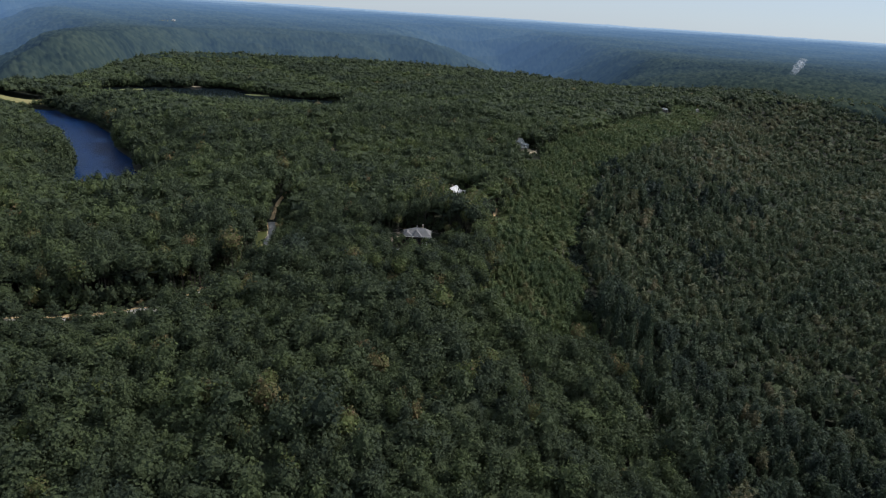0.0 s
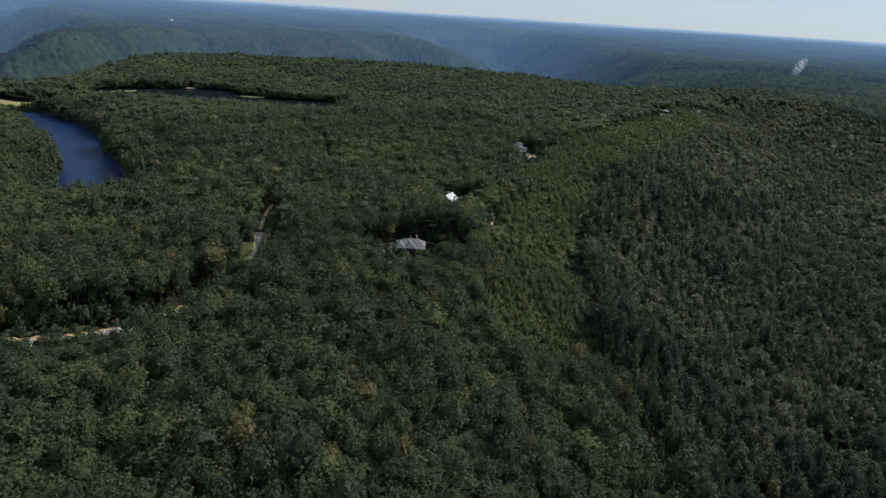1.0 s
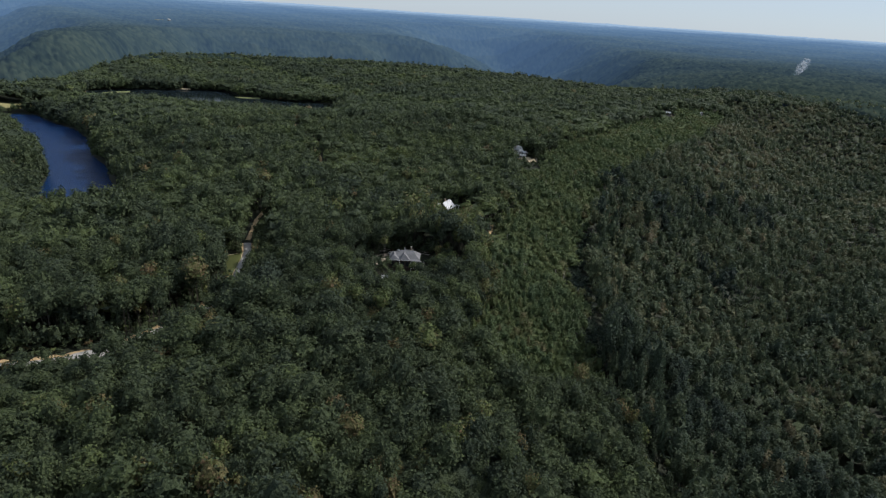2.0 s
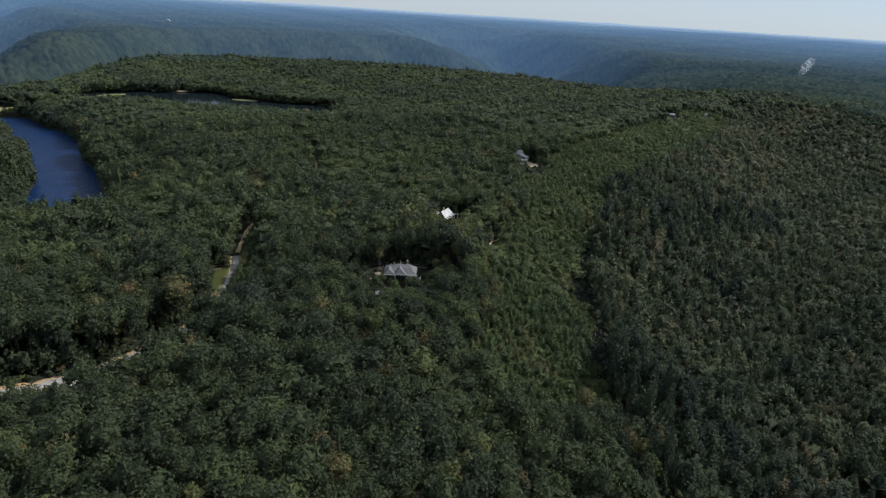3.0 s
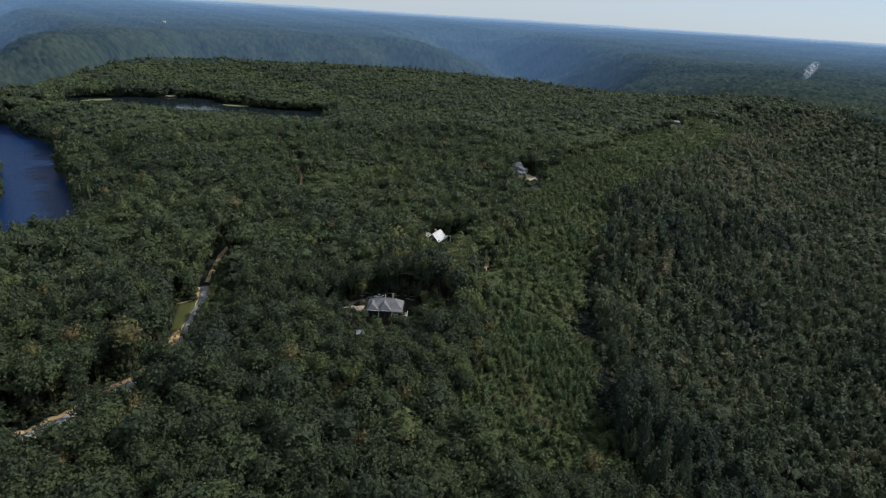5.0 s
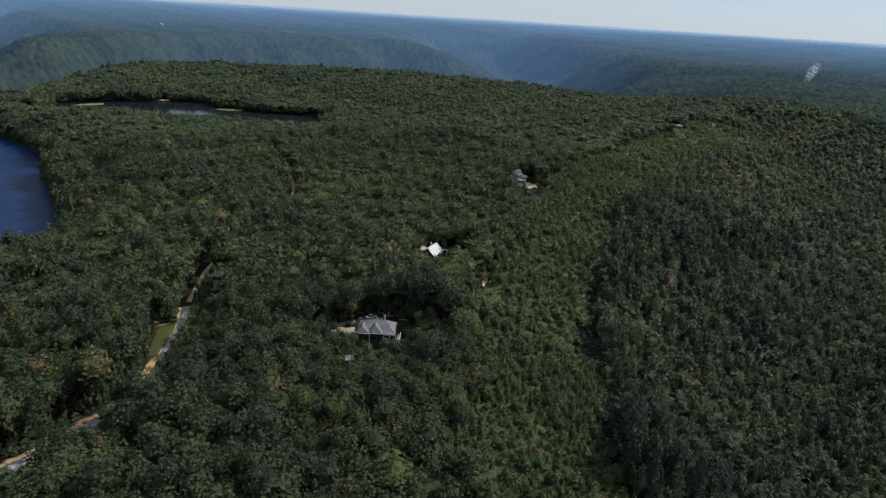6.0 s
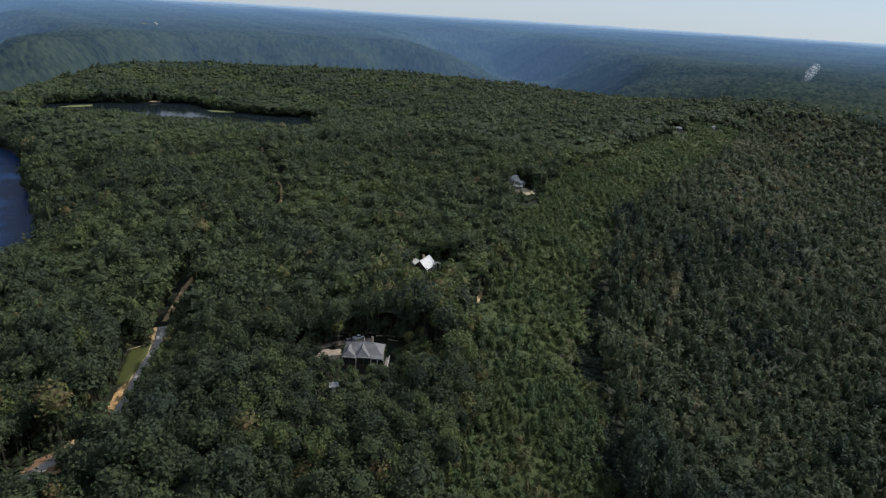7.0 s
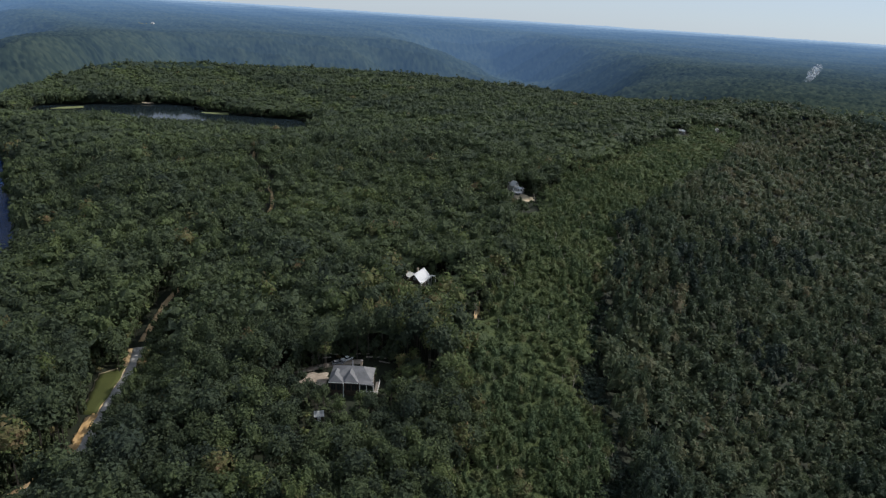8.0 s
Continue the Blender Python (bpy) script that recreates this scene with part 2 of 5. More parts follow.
tagged(ground_ob, "wooded plateau ground with leaf litter, bluff and gorge", "ground", kind="structure")


def sheet(name, shore, level, x0, x1, y0, y1, step, mat):
    """Water up to a little behind its shore line."""
    xs, ys = np.arange(x0, x1, step), np.arange(y0, y1, step)
    yy, xx = np.meshgrid(ys, xs, indexing="ij")
    f = grid_faces(len(ys), len(xs))
    keep = shore(xx.ravel()[f].mean(1), yy.ravel()[f].mean(1)) < 6
    f = f[keep]
    used, f = np.unique(f, return_inverse=True)
    v = np.stack([xx.ravel(), yy.ravel(), np.full(xx.size, level)], -1)[used]
    return new(name, mesh_from(name, v, f.reshape(-1, 4), [mat]))


tagged(sheet("lake", lake_shore, LAKE_LEVEL, -540, -168, 378, 820, 6, WATER), "deep blue narrow lake between wooded banks", "lake", kind="structure")
tagged(sheet("lake", pond_shore, POND_LEVEL, -520, -100, 850, 1080, 6, CALM_WATER), "dark still lake mirroring the woods behind it", "lake", kind="structure")


# ---- plain ribbons and patches on the ground ----
def ribbon(name, points, width, mat, lift, wobble=0.0, steps=14):
    """A strip of road with a crown and edges, laid along the ground."""
    pts = np.array(points, float)
    t = np.linspace(0, len(pts) - 1, steps * (len(pts) - 1) + 1)
    # a soft curve through the corners
    px = np.interp(t, range(len(pts)), pts[:, 0])
    py = np.interp(t, range(len(pts)), pts[:, 1])
    ker = np.ones(steps) / steps
    px = np.convolve(np.pad(px, steps, mode="edge"), ker, "same")[steps:-steps]
    py = np.convolve(np.pad(py, steps, mode="edge"), ker, "same")[steps:-steps]
    dx, dy = np.gradient(px), np.gradient(py)
    ln = np.hypot(dx, dy) + 1e-9
    nx, ny = dy / ln, -dx / ln
    side = np.array([-1.04, -1.0, -0.5, 0, 0.5, 1.0, 1.04])
    rise = np.array([-0.9, 0, 0.06, 0.1, 0.06, 0, -0.9])
    w = width / 2 * (1 + wobble * np.sin(np.arange(len(px)) * 1.7) * np.sin(np.arange(len(px)) * 0.61))
    xx = px[:, None] + nx[:, None] * side * w[:, None]
    yy = py[:, None] + ny[:, None] * side * w[:, None]
    zz = ground(px, py)[:, None] * 0.5 + ground(xx, yy) * 0.5 + lift + rise
    v = np.stack([xx, yy, zz], -1).reshape(-1, 3)
    return new(name, mesh_from(name, v, grid_faces(len(px), len(side))[:, ::-1], [mat]))


def patch(name, cx, cy, rx, ry, turn, mat, lift, seed):
    """An uneven patch of grass or earth with a soft outline."""
    rng = np.random.default_rng(seed)
    k = 40
    a = np.linspace(0, 2 * math.pi, k, endpoint=False)
    out = 1 + sum(rng.uniform(-0.12, 0.12) * np.sin(a * j + rng.uniform(0, 6)) for j in (2, 3, 4, 5, 7, 9))
    rings = [0.0, 0.35, 0.7, 0.92, 1.0, 1.03]
    c, s = math.cos(radians(turn)), math.sin(radians(turn))
    v = []
    for q in rings:
        u, w = rx * q * out * np.cos(a), ry * q * out * np.sin(a)
        x, y = cx + u * c - w * s, cy + u * s + w * c
        z = np.maximum(ground(x, y), -21.7) + lift + 0.05 * np.sin(x * 1.3) * np.sin(y * 1.1) - (0.9 if q > 1 else 0)
        v.append(np.stack([x, y, z], -1))
    return new(name, mesh_from(name, np.concatenate(v), grid_faces(len(rings), k, True), [mat]))


def plot(name, west, east, mat, lift):
    """A plot of ground between two bent sides, with slightly wavering edges and a rim that goes into the ground."""
    t = np.linspace(0, 1, 25)
    at = np.linspace(0, 1, len(west))
    a = np.stack([np.interp(t, at, [p[k] for p in west]) for k in (0, 1)], -1) + np.stack([0.22 * np.sin(t * 23) + 0.15 * np.sin(t * 51 + len(mat.name)), 0.2 * np.sin(t * 31)], -1)
    b = np.stack([np.interp(t, at, [p[k] for p in east]) for k in (0, 1)], -1) + np.stack([0.25 * np.sin(t * 19 + 1), 0.2 * np.sin(t * 27)], -1)
    u = np.array([-0.02, 0, 0.25, 0.5, 0.75, 1, 1.02])
    p = a[:, None] * (1 - u)[None, :, None] + b[:, None] * u[None, :, None]
    p[0, :, 1] += 0.6 * np.sin(u * 3.1)
    z = ground(p[..., 0], p[..., 1]) + lift + 0.05 * np.sin(p[..., 0] * 1.3) * np.sin(p[..., 1] * 1.1)
    z[:, (0, -1)] -= 0.9
    z[(0, -1), :] -= 0.9
    return new(name, mesh_from(name, np.concatenate([p, z[..., None]], -1).reshape(-1, 3), grid_faces(len(t), len(u))[:, ::-1], [mat]))


LANE = [(-290, 190), (-215, 200), (-165, 207), (-130, 213.5), (-107, 226), (-93, 248), (-80.3, 275), (-82, 286), (-84.6, 308), (-86.3, 325), (-91.5, 342), (-94, 360), (-98, 388), (-92, 440), (-79.5, 500), (-95, 560), (-125, 617), (-150, 720)]
tagged(ribbon("road_shoulder", LANE[:11], 8.5, SAND, 0.22, 0.3), "strip of bare tan clay beside the lane", "road edge", kind="structure")
tagged(ribbon("road", LANE[:11], 3.8, GRAVEL, 0.40, 0.1), "pale grey gravel lane through the woods", "road", kind="structure")
tagged(ribbon("track", LANE[10:], 2.2, SAND, 0.40, 0.3), "narrow tan dirt track under the trees", "track", kind="structure")
tagged(patch("bare_patch", -79, 500, 1.9, 3.2, 15, PALE_SAND, 0.55, 21), "pale sandy spot on the woodland track", "bare earth", kind="structure")
tagged(patch("bare_patch", -100.5, 551, 1.7, 3.0, 25, PALE_SAND, 0.55, 22), "pale sandy spot on the woodland track", "bare earth", kind="structure")
tagged(patch("bare_patch", -124.5, 616, 1.8, 3.5, 25, PALE_SAND, 0.55, 23), "pale sandy spot on the woodland track", "bare earth", kind="structure")
tagged(plot("lawn", ((-90.0, 296.8), (-93.0, 309.0), (-96.0, 321.0)), ((-85.8, 296.4), (-86.8, 311.5), (-89.2, 327.0)), GRASS, 0.62), "narrow green mown lawn beside the lane", "lawn", kind="structure")
tagged(plot("lawn_edge", ((-91.2, 300.0), (-93.35, 309.0), (-96.6, 321.7)), ((-86.6, 300.0), (-86.75, 311.5), (-89.0, 328.1)), PALE_SAND, 0.46), "rim of bare pale sand round the lawn", "bare earth", kind="structure")
tagged(patch("bare_patch", -84.9, 288.5, 1.5, 9.5, 8, ORANGE_CLAY, 0.52, 16), "streak of orange clay beside the lane", "bare earth", kind="structure")
tagged(patch("yard", -21.2, 323.4, 5.4, 4.2, 15, PALE_EARTH, 0.35, 5), "bare tan gravel parking yard beside the house", "yard", kind="structure")
tagged(patch("yard", -113.5, 220.5, 7.5, 4.6, 40, GRAVEL, 0.45, 15), "pale gravel pull-off beside the lane", "yard", kind="structure")
tagged(patch("yard", 85, 567, 6.5, 8, 20, PALE_SAND, 0.4, 6), "bare tan earth slope below the house", "yard", kind="structure")
tagged(ribbon("driveway", [(-88, 330), (-70, 338), (-48, 334), (-30, 327), (-21, 332), (-12, 336), (-5, 337)], 2.8, PALE_EARTH, 0.38, 0.15), "pale gravel driveway behind the house", "driveway", kind="structure")
tagged(patch("bare_patch", 41.5, 391, 1.1, 8, -10, SAND, 0.4, 7), "bare tan strip at the wood's edge", "bare earth", kind="structure")
tagged(patch("bare_patch", -90, 256, 5.0, 4.5, 20, CLAY, 0.4, 13), "small patch of bare reddish clay", "bare earth", kind="structure")
tagged(patch("dam", -497, 770, 60, 5, 28, DRY_GRASS, 1.6, 8), "dry grassy dam across the lake's end", "dam", kind="structure")
tagged(patch("meadow", -463, 968, 17, 8, 50, MEADOW, 1.1, 9), "pale grassy bank beside the far lake", "meadow", kind="structure")
tagged(patch("meadow", -280, 990, 17, 6, -5, MEADOW, 1.1, 10), "pale grassy spit on the far lake's shore", "meadow", kind="structure")
tagged(patch("meadow", -389, 1036, 7, 3.2, 20, PALE_SAND, 1.4, 11), "small sandy beach on the far lake's shore", "meadow", kind="structure")


tagged(patch("field", -1185, 2870, 22, 6, 20, DRY_GRASS, 13.5, 12), "pale field beside a farm building on a far hilltop", "field", kind="structure")

# ---- woods ----
def icosphere(level):
    bm = bmesh.new()
    bmesh.ops.create_icosphere(bm, subdivisions=level, radius=1)
    v = np.array([q.co[:] for q in bm.verts])
    f = np.array([[w.index for w in q.verts] for q in bm.faces])
    bm.free()
    return v, f


ICO = {k: icosphere(k) for k in (1, 2, 3)}


def crown_shape(rng, level, leaves, leaf, tall, spread, lobes, base, pointed=0.0):
    """A lumpy crown: a leafy core with boughs that bulge, and clumps of leaves standing off it. Height 1 is the tree's top."""
    v, f = ICO[level]
    # boughs: balls set on a dome, evenly spread by golden-angle steps
    k = np.arange(lobes)
    up = 1 - 1.25 * (k + rng.uniform(0.2, 0.8, lobes)) / lobes
    turn = k * 2.39996 + rng.uniform(-0.5, 0.5, lobes) + rng.uniform(0, 6)
    flat = np.sqrt(np.clip(1 - up ** 2, 0, 1))
    d = np.stack([flat * np.cos(turn), flat * np.sin(turn), up], -1) * rng.uniform(0.5, 0.68, lobes)[:, None]
    size = rng.uniform(0.30, 0.46, lobes)

    def reach(n):
        b = n @ d.T
        inside = b * b - (d * d).sum(1) + size ** 2
        hit = np.where((inside > 0) & (b > 0), b + np.sqrt(np.maximum(inside, 0)), 0)
        return np.maximum(hit.max(1), 0.6)

    centre, half = (1 + base) / 2, (1 - base) / 2

    def place(n, out):
        p = n * (reach(n) * out)[:, None]
        taper = 1 - pointed * np.clip(p[:, 2], -0.4, 1)
        return np.stack([p[:, 0] * spread * taper, p[:, 1] * spread * taper, centre * tall + p[:, 2] * half * tall], -1)

    core = place(v, rng.uniform(0.58, 0.88, len(v)))
    if base > 0.3:
        # the underside is never open to the sky
        f = f[v[f].mean(1)[:, 2] > -0.42]
        kept, f = np.unique(f, return_inverse=True)
        core, f = core[kept], f.reshape(-1, 3)
    n = rng.normal(size=(leaves, 3))
    n[:, 2] = np.abs(n[:, 2]) - 0.35
    n /= np.linalg.norm(n, axis=1)[:, None]
    at = place(n, rng.uniform(0.78, 1.14, leaves))
    # sprays lie along the crown, each tipped its own way
    face = n + rng.normal(size=(leaves, 3)) * 0.75 + (0, 0, 0.3)
    e1 = np.cross(face, rng.normal(size=(leaves, 3)))
    e1 /= np.linalg.norm(e1, axis=1)[:, None]
    e2 = np.cross(face, e1)
    e2 /= np.linalg.norm(e2, axis=1)[:, None]
    s = leaf * rng.uniform(0.55, 1.45, leaves)[:, None]
    tri = np.stack([at + e1 * s * 0.62, at - e1 * s * 0.5 + e2 * s * 0.55, at - e1 * s * 0.35 - e2 * s * 0.6], 1)
    verts = np.concatenate([core, tri.reshape(-1, 3)])
    faces = np.concatenate([f, len(core) + np.arange(leaves * 3).reshape(-1, 3)])
    shade = np.concatenate([rng.normal(0, 0.03, len(core)), np.repeat(rng.normal(0, 0.07, leaves), 3)])
    return verts, faces, shade


def trunk_shape(tall, girth, sides):
    a = np.arange(sides) * 2 * math.pi / sides
    ring = np.stack([np.cos(a), np.sin(a)], -1)
    v = np.concatenate([np.column_stack([ring * girth * k, np.full(sides, z)]) for k, z in ((1.0, -1.5), (0.45, tall * 0.62))])
    f = [q for k in range(sides) for q in ((k, (k + 1) % sides, sides + k), ((k + 1) % sides, sides + (k + 1) % sides, sides + k))]
    return v, np.array(f)


def wood_stuff(name, label, x, y, tall, spread, tint, level, leaves, leaf, kinds, seed, lobes=13, base=0.46, pointed=0.0, trunk=0, leaf_mat=None):
    """Many trees in one mesh. tall and spread are each tree's height and the radius of its crown."""
    rng = np.random.default_rng(seed)
    high, wide = float(np.mean(tall)), float(np.mean(spread))
    shapes = [crown_shape(rng, level, leaves, leaf, high, wide, lobes, base, pointed) for _ in range(kinds)]
    pick = rng.integers(0, kinds, len(x))
    z = ground(x, y)
    vs, fs, ts, ms, at = [], [], [], [], 0
    tv, tf = trunk_shape(1.0, 0.055, trunk) if trunk else (None, None)
    for k, (v, f, shade) in enumerate(shapes):
        who = np.nonzero(pick == k)[0]
        if not len(who):
            continue
        a = rng.uniform(0, 2 * math.pi, len(who))
        c, s = np.cos(a)[:, None], np.sin(a)[:, None]
        grow, rise = (spread[who] / wide)[:, None], (tall[who] / high)[:, None]
        wx = (v[None, :, 0] * c - v[None, :, 1] * s) * grow + x[who][:, None]
        wy = (v[None, :, 0] * s + v[None, :, 1] * c) * grow * rng.uniform(0.85, 1.15, (len(who), 1)) + y[who][:, None]
        wz = v[None, :, 2] * rise + z[who][:, None]
        n = len(v)
        vs.append(np.stack([wx, wy, wz], -1).reshape(-1, 3))
        fs.append((f[None] + (np.arange(len(who)) * n)[:, None, None]).reshape(-1, 3) + at)
        ts.append((tint[who][:, None] + shade[None]).ravel())
        ms.append(np.zeros(len(f) * len(who), np.int32))
        at += n * len(who)
        if trunk:
            vs.append(np.stack([tv[None, :, 0] * spread[who][:, None] * 1.2 + x[who][:, None], tv[None, :, 1] * spread[who][:, None] * 1.2 + y[who][:, None],
                                tv[None, :, 2] * tall[who][:, None] + z[who][:, None]], -1).reshape(-1, 3))
            fs.append((tf[None] + (np.arange(len(who)) * len(tv))[:, None, None]).reshape(-1, 3) + at)
            ts.append(np.full(len(tv) * len(who), 0.5))
            ms.append(np.ones(len(tf) * len(who), np.int32))
            at += len(tv) * len(who)
    me = mesh_from(name, np.concatenate(vs), np.concatenate(fs), [leaf_mat or LEAF, BARK], False, np.concatenate(ms), np.clip(np.concatenate(ts), 0.0, 1.0))
    return tagged(new(name, me), label, "trees", kind="stuff")


def scatter(seed, x0, x1, y0, y1, gap):
    """An uneven planting, about one tree to each gap by gap."""
    rng = np.random.default_rng(seed)
    xs, ys = np.arange(x0, x1, gap), np.arange(y0, y1, gap * 0.9)
    yy, xx = np.meshgrid(ys, xs, indexing="ij")
    xx = xx + (np.arange(len(ys)) % 2)[:, None] * gap / 2
    x = (xx + rng.uniform(-0.6, 0.6, xx.shape) * gap).ravel()
    y = (yy + rng.uniform(-0.6, 0.6, xx.shape) * gap).ravel()
    return x, y


LANE_LINE = np.array(LANE, float)


def lane_distance(x, y):
    d = np.full(x.shape, 1e9)
    for (ax, ay), (bx, by) in zip(LANE_LINE[:-1], LANE_LINE[1:]):
        d = np.minimum(d, capsule(x, y, ax, ay, bx, by))
    return d


def ellipse(x, y, cx, cy, rx, ry, turn=0.0):
    c, s = math.cos(radians(turn)), math.sin(radians(turn))
    u, w = (x - cx) * c + (y - cy) * s, -(x - cx) * s + (y - cy) * c
    return (u / rx) ** 2 + (w / ry) ** 2


def clear(x, y, crown):
    """Where a tree may stand, clear of water, lanes, lawns and houses."""
    ok = (lake_shore(x, y) > -1) & (pond_shore(x, y) > -1)
    open_lane = np.where((y > 262) & (y < 337), 3.0, np.where((y < 238) & (x > -150), np.where(y > np.interp(x, (-165, -130, -107), (207, 213.5, 226)), 10.5, 5.5), np.where((y > 470) & (y < 650), 3.4, np.where((y > 336) & (y < 400), 2.6, np.where(y > 399, 1.3, 2.4)))))
    ok &= lane_distance(x, y) > open_lane
    for cx, cy, rx, ry, turn in ((-90.9, 312.0, 4.2, 16.2, 13), (-85, 288, 3.4, 9.5, 8), (-96.8, 234.7, 3.6, 3.6, 0), (-93, 228, 4, 7, -25), (-87, 250, 4.5, 6, -25), (-79, 498, 2.6, 5.5, 0), (-100, 549, 2.4, 5.0, 0), (-124.5, 612, 2.8, 7, 20), (-92, 341, 2.6, 3.4, 0), (-93.5, 357, 2.4, 3.0, 0), (-7, 318, 13, 14, 0), (-23, 322, 8, 6, 15), (-6, 331, 12, 4.5, 0), (5, 325, 6, 7, 0), (-90, 255, 6.5, 8, 0), (14.5, 405, 8, 11, 0), (21, 408, 7, 8, 0), (80, 580, 8, 10, 0), (86, 566, 9, 11, 20),
                                 (-113, 218, 9.5, 9, 30), (41.5, 389, 1.4, 8, -10), (-497, 768, 78, 8, 28), (-470, 962, 31, 15, 50), (-280, 990, 20, 11, -5), (-389, 1033, 7, 3, 20),
                                 (314, 877, 4.6, 4.6, 0), (385, 943, 3.6, 3.6, 0), (311, 868, 4, 8, 0), (382, 935, 4, 8, 0), (84, 552, 9, 17, 0), (-14, 291, 7, 12, 0), (-26.5, 268, 3.2, 5, 20), (-13, 262, 3.8, 2.6, 0), (-34, 276, 3, 2.4, 0)):
        ok &= ellipse(x, y, cx, cy, rx, ry, turn) > 1
    return ok


def gap_width(y):
    """Half the width of the shaded break between the young growth and the slope's trees."""
    return np.where((y > 262) & (y < 425), np.clip(2.8 + 3.4 * np.sin(y * 0.11) + 1.8 * np.sin(y * 0.37), 0, 7.0), 0.0)


def wood_edge(y):
    """Where the old woods end and the strip of young growth begins."""
    return np.interp(y, (206, 242, 294, 348, 401, 435, 564, 600, 653, 730, 817, 853, 1000), (19, 23, 28, 34, 46, 57, 86, 114, 150, 200, 262, 297, 420)) + 5 * np.sin(y * 0.047) + 3.5 * np.sin(y * 0.13) + 2 * np.sin(y * 0.31)


def strip_end(y):
    """Where the young growth gives way to the trees of the slope."""
    return np.interp(y, (242, 293, 366, 406, 450, 527, 624, 828, 1000), (84, 86, 92, 104, 120, 146, 210, 352, 460)) + 2.5 * np.sin(y * 0.08 + 1) + 1.5 * np.sin(y * 0.23)


def young(x, y):
    """The strip of young growth along the bluff."""
    return (x > wood_edge(y)) & (x < strip_end(y) - gap_width(y)) & (y > 240 + 6 * np.sin(x * 0.1)) & (y < 985)


def slope(x, y):
    return (x > strip_end(y) + gap_width(y) + np.maximum(0, 235 - y) * 0.12) & (y > 120) & (y < 1075 + 0.12 * (x - 400))


def woods(seed, near, far, gap, test):
    half = far * 0.80 + 40
    x, y = scatter(seed, -half, half, 98, far + 60, gap)
    r = np.hypot(x - 6, y - 45)
    ok = (r > near) & (r <= far) & (np.abs(x - 6) < 40 + 0.76 * y) & test(x, y) & clear(x, y, 3)
    return x[ok], y[ok]


SINGLE_STRETCH = (-46, 30, 250, 313)
SINGLE = (np.zeros(0), np.zeros(0))


def woods_cover(x, y):
    """The wedge that the planting below covers."""
    return (y > 98) & (np.abs(x - 6) < 40 + 0.76 * y)


def patchy(x, y, seed):
    """Slow drift of colour through the woods, 0 to 1."""
    return np.clip(0.5 + 0.19 * ripple(x, y, 15, seed + 2.3) + 0.15 * ripple(x, y, 27, seed) + 0.14 * ripple(x, y, 61, seed + 1.1), 0, 1)


def tints(x, y, seed, low, high, rust=0.03):
    rng = np.random.default_rng(seed)
    own = np.interp(np.hypot(x, y), (350, 900), (0.42, 0.18))
    t = low + (high - low) * np.clip(own * rng.uniform(0, 1, len(x)) + (1 - own) * patchy(x, y, 0.8) + rng.normal(0, 0.06, len(x)), 0, 1)
    # thin, dry stands on the slope
    for cx, cy, rx, ry in ((126, 450, 15, 26), (152, 462, 16, 20), (350, 735, 45, 50), (295, 666, 22, 28), (450, 872, 60, 55), (70, 459, 5, 10), (46, 275, 8, 14), (20, 325, 13, 45), (12, 376, 26, 22), (-90, 257, 7, 5)):
        t = np.where((ellipse(x, y, cx, cy, rx, ry) < 1) & (rng.uniform(0, 1, len(x)) < 0.62), rng.uniform(0.58, 0.92, len(x)), t)
    # clusters tinted darker, on the slope and beside the far lake
    for cx, cy, rx, ry in ((150, 528, 13, 22), (302, 596, 26, 30), (-158, 908, 24, 18), (99, 396, 6, 12), (185, 500, 12, 25), (240, 560, 18, 26), (210, 440, 14, 26)):
        t = np.where((ellipse(x, y, cx, cy, rx, ry) < 1) & (rng.uniform(0, 1, len(x)) < 0.75), rng.uniform(0.0, 0.12, len(x)), t)
    # olive and brown scrub along the young strip's edge
    t = np.where((np.abs(x - wood_edge(y) - 3) < 6) & (y > 242) & (y < 430) & (rng.uniform(0, 1, len(x)) < 0.3), rng.uniform(0.68, 0.9, len(x)), t)
    # a browned opening in the old woods
    t = np.where((ellipse(x, y, -22, 262, 13, 11) < 1) & (rng.uniform(0, 1, len(x)) < 0.4), rng.uniform(0.7, 0.97, len(x)), t)
    odd = rng.uniform(0, 1, len(x))
    t = np.where(odd < rust, rng.uniform(0.72, 0.95, len(x)), t)
    return t


def hollow(x, y):
    """Dark openings between groups of old trees, where this is low."""
    return 0.5 + 0.21 * ripple(x, y, 6.5, 1.9) + 0.21 * ripple(x, y, 16, 3.3)


def old_growth(x, y):
    return ((hollow(x, y) > 0.02) | (y > 430)) & ~young(x, y) & ~slope(x, y) & ~((np.abs(x - strip_end(y)) <= gap_width(y)) & (y > 240) & (y < 985))


# zone edges, in metres from the middle of the flight line
ZONES = (0, 300, 640, 1330)
rng = np.random.default_rng(21)


